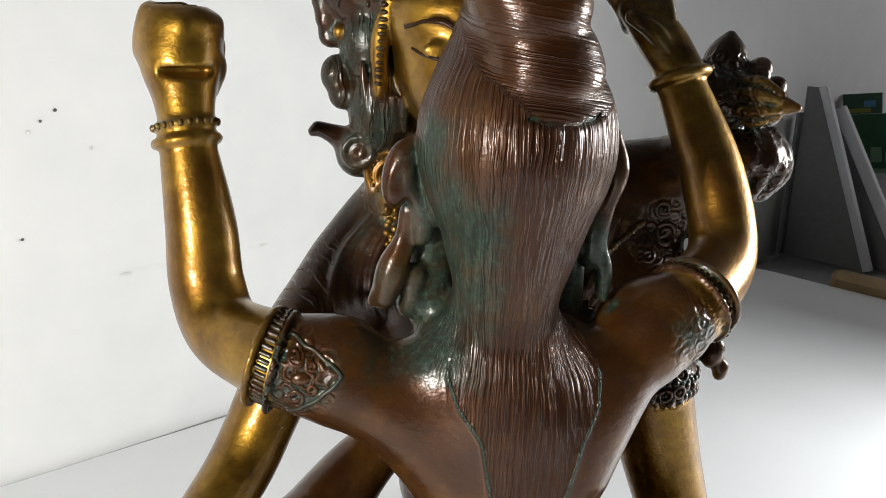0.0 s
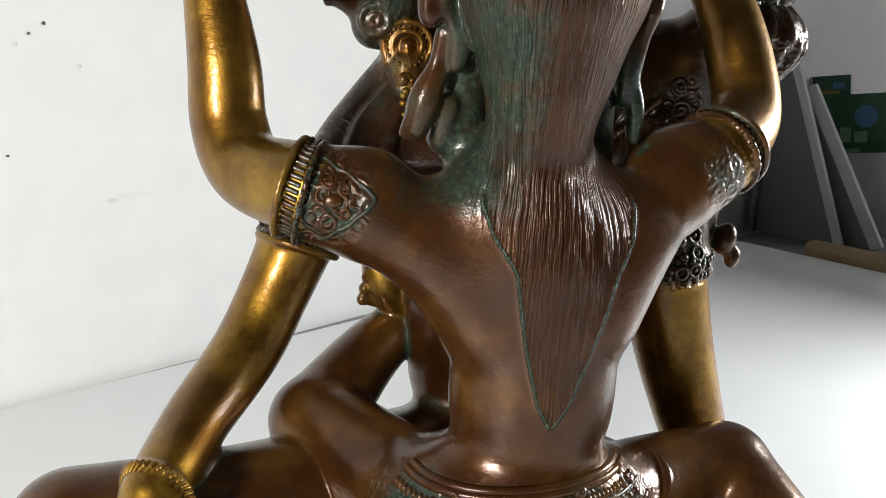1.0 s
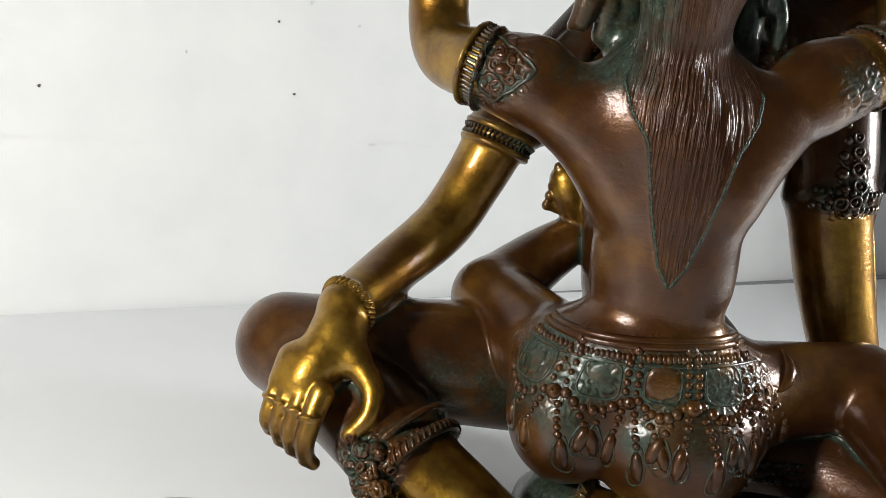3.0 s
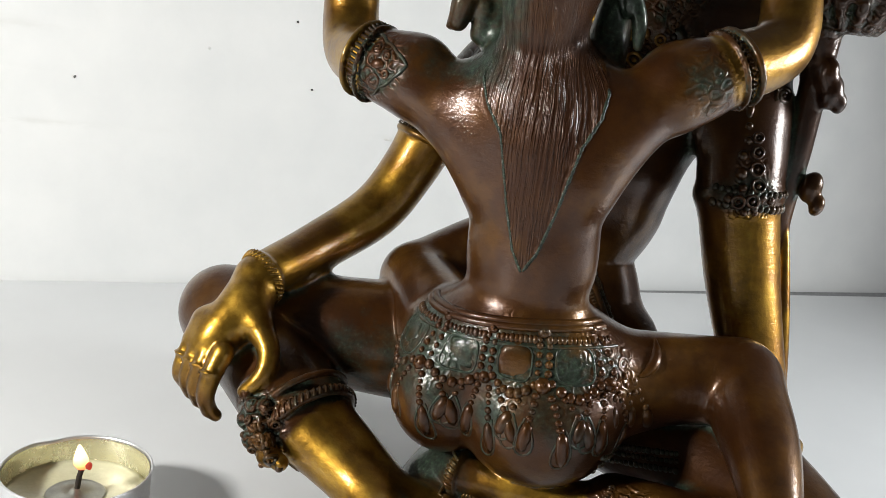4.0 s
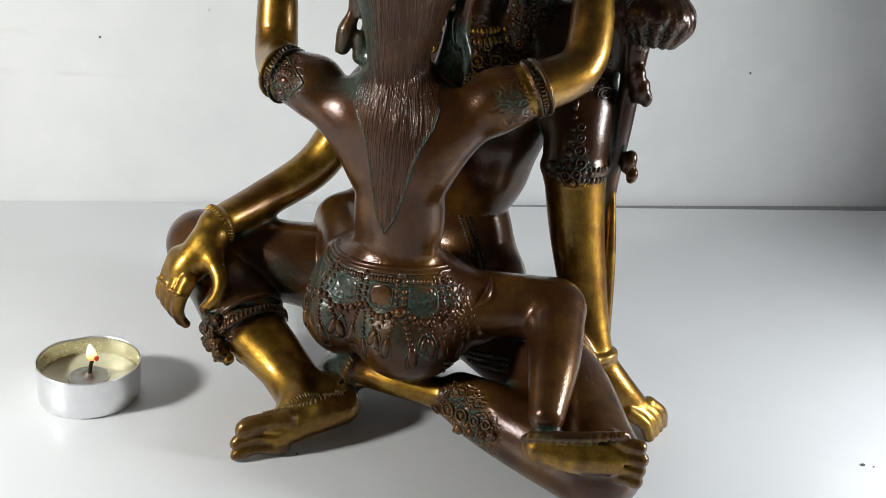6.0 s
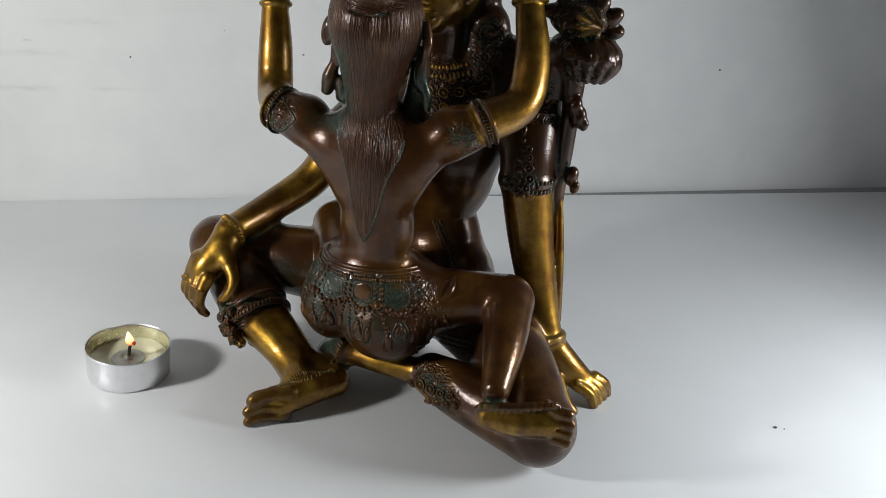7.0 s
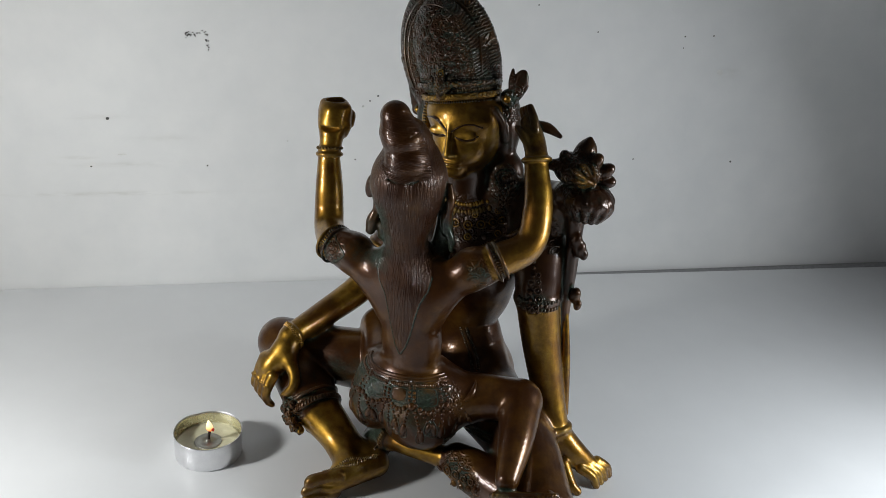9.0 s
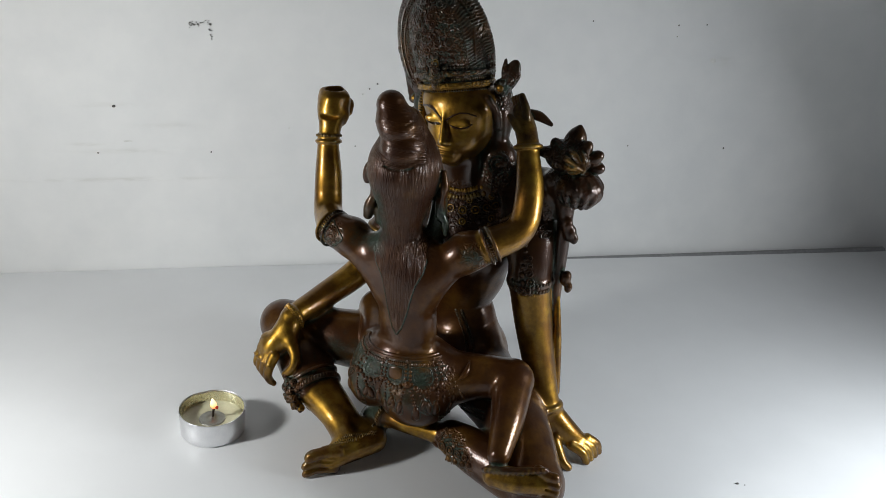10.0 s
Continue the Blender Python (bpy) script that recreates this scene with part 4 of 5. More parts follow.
    c.egg((57, 82, 148), (13, 9, 15), 4, verdigris=0.2)
    c.egg((67, 81, 149), (11, 9, 13), 4, verdigris=0.2)
    c.egg((78.5, 74, 179), (13, 9, 9), 1.0, gold=0.1, verdigris=0.4)
    c.limb([(60, 68.5, 181, 1.4), (64.5, 69, 181, 2.6), (71, 70.5, 181, 4.2)], 0.8, verdigris=0.15)
    way = np.array((0.72, -0.69, -0.06))
    spin = np.array(((0.69, 0.72, 0.0), (0.04, -0.04, 1.0)))

    def prong(s):
        return np.array((78, 72, 180)) + s * way

    c.limb([(*prong(-12), 3.5), (*prong(-4), 4.4), (*prong(6), 4.0), (*prong(14), 2.8), (*prong(19), 1.2)], 0.8, gold=0.45, verdigris=0.15)
    for s in (-9, -4.5, 0):
        c.ring(prong(s), way, 5.0, 1.4, 0.4, gold=0.5, verdigris=0.2)
    for i in range(7):
        a = math.tau * i / 7
        u = math.cos(a) * spin[0] + math.sin(a) * spin[1]
        c.limb([(*(prong(3.5) + 4.2 * u), 1.2), (*(prong(9) + 5.0 * u), 1.8), (*(prong(15) + 2.8 * u), 0.9)], 0.4, gold=0.48, verdigris=0.2)
    c.egg(prong(9), (4.8, 4.8, 4.8), 0.6, gold=0.35, verdigris=0.2)
    c.limb([(79.5, 77, 184, 6.5), (80.6, 78, 189, 5.6), (81.6, 79, 195, 1.6)], 0.8, verdigris=0.2)
    for x, y, z, dx, dz in ((77, 74, 183, -4, 6), (90, 76, 184, 4, 6), (95, 78, 180, 6, 4.5), (73, 74, 180, -5, 1), (96, 80, 175, 6, 0), (79, 71, 178, -3, 4), (87, 71, 179, 3, 4)):
        x, y = x - 3.6, y - 2
        c.limb([(x - 0.6 * dx, y + 1, z - 0.6 * dz, 3.0), (x, y, z, 4.0), (x + 0.45 * dx, y - 0.5, z + 0.5 * dz, 3.2), (x + 0.7 * dx, y, z + 0.75 * dz, 1.6)], 0.5, gold=0.1, verdigris=0.2)
    for x, y, z in ((80, 70.5, 177), (92, 74, 174.5)):
        c.egg((x - 5.5, y - 3, z), (3.2, 2.6, 3.0), 0.5, gold=0.5, verdigris=0.25)


def ornaments(c, o):
    """Beads, drops and bands laid on the finished bodies."""
    # outline of the hair on the back
    for side in (-1, 1):
        for z in np.arange(84.5, 131, 0.8):
            half = float(np.interp(z, (84, 89, 100, 117, 124, 130, 138, 150), (0.3, 3.2, 6.4, 10.2, 14.2, 15.6, 13.5, 10)))
            p, n = c.touch((float(np.interp(z, (84, 118, 150), (13.3, 13.6, 9.5))) + side * half, -40, z), (0, 1, 0))
            if p is not None:
                o.bead(p - 0.1 * n, n, (side * 0.25, 0, 1), (0.9, 0.5, 0.4), 0.0, 0.75)

    # girdle of the front figure
    def girdle(deg, z):
        a = radians(deg)
        p, n = c.touch((13 + 60 * math.sin(a), 24 - 60 * math.cos(a), z), (-math.sin(a), math.cos(a), 0))
        return p, n

    def rail(deg):
        return 70.4 - 0.00006 * deg * deg + 1.2 * math.sin(radians(deg * 1.5))

    def along(points, thick, gold=0.05, green=0.15, lift=0.0):
        line = [p + lift * n for p, n in points if p is not None]
        while len(line) > 2:
            far = [i + 1 for i, (a, b) in enumerate(zip(line, line[1:])) if np.linalg.norm(a - b) > 4.5]
            stop = far[0] if far else len(line)
            if stop > 2:
                o.tube(line[:stop], thick, gold, green)
            line = line[stop:]

    def flat(centre, way, right, size, turns=1.25, thick=0.6, spin=1, start=0.0, gold=0.1, green=0.3, pearl=True):
        """A scroll laid on the surface round the point that lies along way from centre."""
        w = np.array(way, float) / np.linalg.norm(way)
        u = np.array(right, float)
        u = u - w * (u @ w)
        u = u / np.linalg.norm(u)
        v = np.cross(w, u)
        spots = []
        for i in range(int(16 * turns)):
            a = start + spin * math.tau * i / 16
            r = size * (1 - 0.62 * i / (16 * turns))
            spots.append(c.touch(np.array(centre) + r * (math.cos(a) * u + math.sin(a) * v), w))
        ys = [p for p, n in spots if p is not None]
        if len(ys) < 6 or max(np.linalg.norm(a - b) for a, b in zip(ys, ys[1:])) > 3.5:
            return
        along(spots, thick, gold, green, -0.25)
        p, n = c.touch(centre, w)
        if pearl and p is not None:
            o.bead(p, n, None, (size * 0.3, size * 0.3, 0.9), gold + 0.1, green * 0.5)

    along([girdle(deg, rail(deg) + 0.4) for deg in range(-88, 78, 3)], 1.1, 0.0, 0.05)
    along([girdle(deg, rail(deg) - 0.8) for deg in range(-88, 78, 3)], 1.1, 0.0, 0.05)
    along([girdle(deg, rail(deg) - 4.9) for deg in range(-88, 78, 3)], 0.5, 0.0, 0.5, -0.2)
    for deg in np.arange(-86, 76, 3.4):
        if min(abs(deg - 19 - d) for d in (-108, -70, -31.5, 7, 45.5)) > 2:
            p, n = girdle(deg, rail(deg) - 3.3)
            if p is not None:
                o.bead(p, n, (0, 0, 1), (1.15, 0.85, 0.8), 0.05, 0.15)
    for i, deg in enumerate((-70, -31.5, 7, 45.5)):
        mid = rail(deg) - 9.0
        p, n = girdle(deg, mid)
        if p is None:
            continue
        square = lambda a, r: (deg + 2.55 * r * math.copysign(abs(math.cos(a)) ** 0.55, math.cos(a)), mid + r * math.copysign(abs(math.sin(a)) ** 0.55, math.sin(a)) * (0.95 if math.sin(a) > 0 else 1.05))
        along([girdle(*square(math.tau * j / 28, 4.6)) for j in range(29)], 0.4, 0.0, 0.65, -0.15)
        o.bead(p - 0.5 * n, n, (0, 0, 1), (4.7, 4.8, 0.8), 0.0, (0.75, 0.6, 0.25, 0.6)[i])
        for side in (-1, 1):
            for j in range(4):
                q, m = girdle(deg + 19 + 3.3 * side, rail(deg) - 4.2 - 2.25 * j)
                if q is not None:
                    o.bead(q, m, (0, 0, 1), (1.0, 0.95, 0.9), 0.1, 0.15)
        for up, r in ((1.0, 1.7), (13.8, 2.2)):
            q, m = girdle(deg + 19, rail(deg) - up)
            if q is not None:
                o.bead(q, m, None, (r, r, r * 0.75), 0.1, 0.12)
                o.bead(q + m * r * 0.72, m, None, (0.5, 0.5, 0.35), 0.2, 0.1)
        for j in range(7):
            t = j / 6
            q, m = girdle(deg - 14 + 28 * t, mid - 5.0 - 2.9 * math.sin(math.pi * t))
            if q is not None:
                o.bead(q, m, None, (1.4, 1.35, 1.15), 0.12, 0.15)
        for lean, chain, drop in ((-15, 3, 3.6), (-5.5, 4, 4.2), (6, 5, 4.6), (16, 3, 4.0)):
            for j in range(chain):
                q, m = girdle(deg + 19 + lean * (0.75 + 0.16 * j), rail(deg) - 16.2 - 1.75 * j)
                if q is not None:
                    o.bead(q, m, (0, 0, 1), (0.85, 1.0, 0.85), 0.08, 0.15)
            low = rail(deg) - 16.2 - 1.75 * chain - drop * 0.75
            q, m = girdle(deg + 19 + lean * (0.9 + 0.16 * chain), low)
            if q is not None:
                o.bead(q - 0.2 * m, m, (0.06 * lean * 0.4, 0, -1), (drop, 1.75, 1.35), 0.1, 0.12)
                rim = [girdle(deg + 19 + lean * (0.9 + 0.16 * chain) + 5.6 * math.sin(w) * (0.75 - 0.4 * math.cos(w)), low + (drop + 0.8) * math.cos(w)) for w in np.linspace(0.3, 6.0, 18)]
                along(rim, 0.4, 0.0, 0.5, -0.15)

    # jewels where the girdle runs out over the thigh
    crescent = [c.touch((45.5 + 4.2 * math.sin(w), -30, 63.5 - 4.6 * math.cos(w)), (0, 1, 0)) for w in np.linspace(0.2, 2.7, 12)]
    line = [p for p, n in crescent if p is not None]
    if len(line) > 4:
        o.tube(line, [0.4 + 1.3 * math.sin(math.pi * i / (len(line) - 1)) for i in range(len(line))], 0.08, 0.1)
    for i in range(3):
        for j in range(4):
            p, n = c.touch((40 + 2.8 * i + (0.5 + 0.4 * i) * j, -30, 61 - 1.6 * i - 2.3 * j), (0, 1, 0))
            if p is not None:
                o.bead(p - 0.2 * n, n, (0.25, 0, -1), (1.1, 0.9, 0.8), 0.04, 0.2)
        p, n = c.touch((42.5 + 4.0 * i, -30, 49.2 - 1.0 * i), (0, 1, 0))
        if p is not None:
            o.bead(p - 0.3 * n, n, (0.2 + 0.15 * i, 0, -1), (3.6, 1.6, 1.2), 0.06, 0.1)

    # rows of beads round bands
    def band(centre, axis, radius, count, size, gold, green, out=3.0):
        a = np.array(axis, float) / np.linalg.norm(axis)
        u = np.cross(a, (0.2, 0.9, 0.3))
        u = u / np.linalg.norm(u)
        v = np.cross(a, u)
        for i in range(count):
            w = math.tau * i / count
            way = math.cos(w) * u + math.sin(w) * v
            p, n = c.touch(np.array(centre) + way * (radius + out), -way, radius + out)
            if p is not None and np.linalg.norm(p - np.array(centre)) < radius + out * 0.9:
                o.bead(p, n, a, (size * 1.3, size, size), gold, green)

    band((-55.4, 49.4, 172.6), (-0.15, 0.25, 1), 6.2, 24, 0.55, 0.6, 0.35)
    band((-65.8, 27.2, 63.2), (0.45, 0.85, 0.35), 8.4, 30, 0.6, 0.8, 0.25)
    for z, size in ((105.6, 1.0), (101.2, 1.15)):
        for deg in range(-35, 75, 9):
            way = np.array((math.sin(radians(deg)), -math.cos(radians(deg)), 0.0))
            p, n = c.touch(np.array((65.5, 71, z)) + 18 * way, -way, 18)
            if p is not None:
                o.bead(p, n, None, (size * 1.2, size, size), 0.12, 0.4)
    band((-44.2, 15.6, 27.6), (0.72, -0.45, -0.5), 15.0, 36, 1.0, 0.1, 0.3)
    band((6.6, 81.4, 209.0), (-0.2, 0.14, 1), 22.2, 80, 0.75, 0.45, 0.35)
    band((8.0, 81.6, 203.2), (-0.2, 0.13, 1), 21.0, 80, 0.65, 0.4, 0.35)
    band((5.0, 81.2, 215.0), (-0.2, 0.17, 1), 21.8, 80, 0.7, 0.3, 0.35)
    band((14.5, 80.5, 151), (0.05, -0.25, 1), 13, 44, 1.2, 0.85, 0.1, 6)
    band((14.5, 81, 147.5), (0.05, -0.3, 1), 16, 40, 1.4, 0.5, 0.2, 8)

    # ridged armlets of the front figure, with a leaf of scrolls
    def ridges(centre, axis, radius, count, wide, gold, green, slant=0.0, thick=0.5):
        a = np.array(axis, float) / np.linalg.norm(axis)
        u = np.cross(a, (0.2, 0.9, 0.3))
        u = u / np.linalg.norm(u)
        v = np.cross(a, u)
        for i in range(count):
            spots = []
            for k in (-1, -0.3, 0.3, 1):
                w = math.tau * (i + slant * k) / count
                way = math.cos(w) * u + math.sin(w) * v
                spots.append(c.touch(np.array(centre) + a * wide * k + way * (radius + 3), -way, radius + 3))
            along(spots, thick, gold, green)

    ridges((-37.1, 23.6, 129.2), (-0.93, 0.28, 0.22), 9.9, 40, 1.1, 0.12, 0.3, 0.1, 0.55)
    ridges((54.6, 27.8, 139.1), (0.78, 0.5, 0.42), 9.8, 40, 1.1, 0.1, 0.3, 0.1, 0.55)
    ridges((-65.8, 27.2, 62.9), (0.45, 0.85, 0.35), 7.8, 34, 1.2, 0.8, 0.2, 0.5)
    ridges((-32.9, 79.1, 106.2), (0.3, 0.2, 1), 10.4, 44, 1.6, 0.3, 0.4, 0.1, 0.6)
    ridges((-43.2, 15.0, 26.7), (0.72, -0.45, -0.5), 15.0, 52, 1.6, 0.25, 0.3, 0.4)
    ridges((4, 17, 20.5), (1, -0.4, 0.1), 7.6, 30, 1.2, 0.5, 0.4, 0.3)
    for p0, s, up, size, bud in (((-34.5, -10, 129.0), 1, 0.1, 1.0, True), ((53, -8, 136.4), -1, 0.25, 1.15, False)):
        def leaf(a, b):
            return c.touch((p0[0] + s * a * size, p0[1], p0[2] + b * size + up * a), (0.0, 1, 0))

        for sign in (-1, 1) if bud else ():
            along([leaf(10.5 * t, sign * (7.6 * (1 - t) ** 0.75 + 0.9 * abs(math.sin(9 * t)) * (1 - t))) for t in np.linspace(0.02, 1, 18)], 0.45, 0.02, 0.5)
        for i, (a, b, r) in enumerate(() if not bud else ((1.6, 4.2, 1.7), (1.6, -3.8, 1.7), (4.8, 2.2, 1.2), (4.8, -2.2, 1.2))):
            flat((p0[0] + s * a * size, p0[1], p0[2] + b * size + up * a), (0.0, 1, 0), (1, 0, 0.3), r, 1.2, 0.5, 1 - 2 * (i % 2), i, 0.0, 0.15, False)
        p, n = leaf(2.6, 0.2)
        if bud and p is not None:
            o.bead(p - 0.2 * n, n, (1, 0, 0.1), (2.3, 1.6, 0.9), 0.05, 0.15)
    # pointed leaf of bosses and rings on the propped arm
    def boss(x, y, z, r, ringed, gold=0.25, green=0.2, way=(0, 1, 0)):
        p, n = c.touch((x, y, z), way)
        if p is None:
            return
        if ringed:
            u = np.cross(n, (0, 0, 1))
            u = u / np.linalg.norm(u)
            v = np.cross(n, u)
            o.tube([p + 0.3 * n + r * (math.cos(w) * u + math.sin(w) * v) for w in np.linspace(0, math.tau, 17)], 0.5, gold, green)
            o.bead(p, n, None, (r * 0.5, r * 0.5, 1.1), gold + 0.1, green)
        else:
            o.bead(p, n, None, (r, r, r * 0.9), gold * 0.5, green)

    for i, (dx, z, r, ringed) in enumerate(((-2.4, 124, 1.3, 0), (-1.9, 120, 1.6, 0), (-2.6, 115.6, 2.0, 0), (-2.2, 110.6, 2.2, 0), (-1.0, 106.6, 1.7, 0), (0.6, 121, 1.3, 1), (1.2, 117, 1.5, 1), (1.8, 112.4, 1.9, 1), (3.0, 107.6, 1.9, 1), (4.8, 104.6, 1.6, 0), (7.4, 103.8, 1.5, 0), (2.2, 103.4, 1.7, 1), (-1.6, 102.6, 1.7, 1), (0.4, 99.8, 1.3, 0), (-4.6, 103, 1.5, 0), (3.6, 100, 1.3, 0))):
        boss(66.5 + dx, 20, z, r, ringed)
    p, n = c.touch((63.6, 20, 128.5), (0, 1, 0))
    o.bead(p, n, (0, 0, 1), (3.4, 1.4, 1.2), 0.1, 0.15)
    # scroll on the shoulder of the propped arm, and the bud below
    for i, (x, z, r) in enumerate(((66, 143, 3.4), (65, 150, 2.4), (70, 137, 2.2), (72.5, 133.5, 2.6))):
        flat((x, 58, z), (0, 1, 0), (1, 0, 0), r, 1.5, 0.8, 1 if i % 2 else -1, 0.8 * i, 0.05, 0.2)
    # chest jewels of the larger figure
    for row, (z, count, r) in enumerate(((142.5, 9, 1.5), (137, 8, 2.2), (131, 6, 1.7))):
        for i in range(count):
            a = radians(-50 + 110 * i / (count - 1))
            boss(16 + 26 * math.sin(a), 46, z + 7 * (1 - math.cos(a)), r, row == 1 or i % 2, 0.6, 0.15)
    for i in range(12):
        a = radians(-40 + 9 * i)
        flat((18 + 24 * math.sin(a), 46, 139 + 8 * (1 - math.cos(a)) - 2.5 * (i % 2)), (0, 1, 0), (1, 0, 0), 1.8, 1.2, 0.45, 1 - 2 * (i % 2), i, 0.2, 0.3)
    # cord across the chest and the sash at the waist
    for i in range(34):
        t = i / 33
        p, n = c.touch((58 - 30 * t, 44, 146 - 20 * t), (0.05, 1, 0))
        if p is not None and p[1] > 52:
            o.bead(p, n, None, (1.1, 1.1, 1.0), 0.4, 0.15)
    for side in (-1.6, 1.6):
        for i in range(24):
            t = i / 23
            p, n = c.touch((25 + 12 * t + side, 46, 74 - 20 * t), (0, 1, 0))
            if p is not None and p[1] > 50:
                o.bead(p, n, (0.5, 0, -0.85), (0.8, 1.1, 0.9), 0.15, 0.3)
    along([c.touch((25 + 12 * t, 46, 74 - 20 * t), (0, 1, 0)) for t in np.linspace(0, 1, 20)], 1.2, 0.12, 0.2)
    # border of the cloth along the thigh that lies flat
    slant = np.array((-0.3, 0.93, -0.35))
    for dz, r in ((0, 0.95), (2.6, 0.8), (4.8, 0.95)):
        for i in range(27):
            t = i / 30
            p, n = c.touch(np.array((40.6 + 31 * t, 10 - 5 * t, 33.3 + 7 * t + dz)) - 25 * slant, slant)
            if p is not None and p[2] > 22:
                o.bead(p, n, None, (r, r, 0.8), 0.08, 0.4)
    # twisted foot ties
    for i in range(24):
        t = i / 23
        p, n = c.touch((-15.2 + 19 * t, -40 + 20 * t, 18 + 1.5 * math.sin(3 * t)), (0.15, 1, -0.05))
        if p is not None and p[2] > 8:
            o.bead(p, n, (0.3, 0.2, 1), (1.3, 0.55, 0.7), 0.6, 0.3)
    for i in range(30):
        t = i / 29
        p, n = c.touch(np.array((-16 + 20 * t, -21 + 24 * t, 30)), (0, 0, -1))
        if p is not None and p[2] < 22:
            o.bead(p, n, (0.8, -0.6, 0), (1.4, 0.5, 0.7), 0.55, 0.3)
    # lumps and scrolls on the cuff of the raised shin
    for i, (x, z, r) in enumerate(((-58, 33, 2.6), (-54, 30, 2.8), (-60, 28, 2.2), (-56, 25, 2.8), (-51, 26, 2.2), (-53, 21, 2.8), (-57, 21, 2.0), (-49, 18, 2.6), (-47, 22, 1.8), (-51, 33, 2.0), (-45, 16, 2.0))):
        flat((x, -22, z), (0.1, 1, 0), (1, 0, 0.2), r, 1.35, 0.75, 1 - 2 * (i % 2), i, 0.45 if z < 20 else 0.15, 0.3)
        boss(x + 2.4, -22, z - 2.2, 1.1, i % 3 == 0, 0.2, 0.25, (0.1, 1, 0))
    # bosses, rosettes and cord on the slanting hem of the flat shin
    for i, (x, z, r) in enumerate(((44.6, 14.6, 2.9), (50.4, 15.0, 2.7), (54.6, 15.8, 2.7), (58.8, 16.8, 2.6), (62.6, 18.2, 2.1))):
        spot = np.array((x, 4, z)) - 30 * slant
        p, n = c.touch(spot, slant)
        if p is not None:
            o.bead(p, n, (0.3, 0, 1), (r, r * 0.8, r * 0.75), 0.28, 0.05)
            for k in (-1, 0, 1):
                o.bead(p + 0.55 * r * n + np.array((0.35 * r * k, 0, 0)), n, (0.3, 0, 1), (r * 0.7, 0.35, 0.35), 0.3, 0.1)
    for x, z, r in ((45.8, 21.8, 2.6), (50.9, 21.6, 2.4), (55.8, 21.4, 1.8), (60.2, 21.6, 1.6), (41.2, 19.6, 1.9), (47.6, 18.0, 1.3), (53.4, 18.6, 1.3), (57.4, 18.9, 1.2)):
        boss(*(np.array((x, 4, z)) - 30 * slant), r, r > 1.5, 0.3, 0.25, slant)
    for i in range(12):
        t = i / 11
        p, n = c.touch(np.array((42.2 + 4.6 * t, 6, 22.5 + 9.5 * t)) - 25 * slant, slant)
        if p is not None:
            o.bead(p, n, (1, 0, 0), (1.1, 0.55, 0.8), 0.2, 0.3)
    # chased relief on the crown
    lean = radians(22)

    def face(u, w):
        return (-4.2 + 28.5 * u * math.cos(lean) + 41.5 * w * math.sin(-lean), 30, 222.6 - 28.5 * u * math.sin(-lean) + 41.5 * w * math.cos(lean))

    taken = []
    rng = random.Random(11)
    for k in range(330):
        u, w, size = rng.uniform(-0.95, 0.95), rng.uniform(-0.36, 0.76), rng.choice((1.3, 1.7, 2.2, 2.9))
        if (u / 0.95) ** 2 + (w / 0.72) ** 2 < 1 and all((28.5 * (u - a)) ** 2 + (41.5 * (w - b)) ** 2 > (0.82 * (size + r)) ** 2 for a, b, r in taken):
            taken.append((u, w, size))
            flat(face(u, w), (0, 1, 0), (1, 0, 0), size, rng.uniform(1.1, 1.7), 0.38 + 0.11 * size, rng.choice((-1, 1)), rng.uniform(0, 6), 0.05 + 0.12 * rng.random(), 0.1 + 0.35 * rng.random(), size > 1.5)
    for i in range(58):
        a = math.pi * (-0.1 + 1.2 * i / 57)
        p, n = c.touch(face(0.79 * math.cos(a), 0.79 * math.sin(a)), (0, 1, 0))
        if p is not None:
            o.bead(p - 0.3 * n, n, None, (0.85, 0.7, 0.8), 0.2, 0.35)
    for r, thick in ((0.74, 0.7), (0.84, 1.1)):
        along([c.touch(face(r * math.cos(a), r * math.sin(a)), (0, 1, 0)) for a in np.linspace(-0.3, math.pi + 0.3, 50)], thick, 0.12, 0.25, -0.2)
    for i in range(46):
        a = math.pi * (-0.12 + 1.24 * i / 45)
        along([c.touch(face(r * math.cos(a + 0.5 * (r - 0.87)), r * math.sin(a + 0.5 * (r - 0.87))), (0, 1, 0)) for r in (0.88, 0.91, 0.94, 0.96)], 0.75, 0.08, 0.3, -0.35)
    # slanting strokes and beaded lines down the side of the crown
    for i in range(26):
        z = 213 + 1.5 * i
        mid = np.array((6.6 - 0.42 * (z - 211), 83 + 0.12 * (z - 211), z))
        for lo, hi in ((50, 74), (80, 104)):
            spots = []
            for t in (0, 0.33, 0.67, 1):
                a = radians(lo + (hi - lo) * t)
                way = np.array((math.sin(a), -math.cos(a), 0.0))
                spots.append(c.touch(mid + 40 * way + np.array((0, 0, 3.2 * t)), -way, 60))
            along(spots, 0.55, 0.08, 0.35)
        for deg in (46, 77, 107):
            way = np.array((math.sin(radians(deg)), -math.cos(radians(deg)), 0.0))
            p, n = c.touch(mid + 40 * way, -way, 60)
            if p is not None:
                o.bead(p, n, None, (0.75, 0.75, 0.7), 0.15, 0.3)
    # brows and lids of the larger figure
    for side in (-1, 1):
        for line, thick in (([(1.2, 190.8), (4.5, 193.6), (8.5, 195.8), (12.5, 196.0), (16.5, 194.2)], 0.5), ([(3.4, 188.2), (6.0, 187.5), (9.0, 187.3), (12.0, 187.9), (14.6, 189.4)], 0.45)):
            xs = np.linspace(line[0][0], line[-1][0], 14)
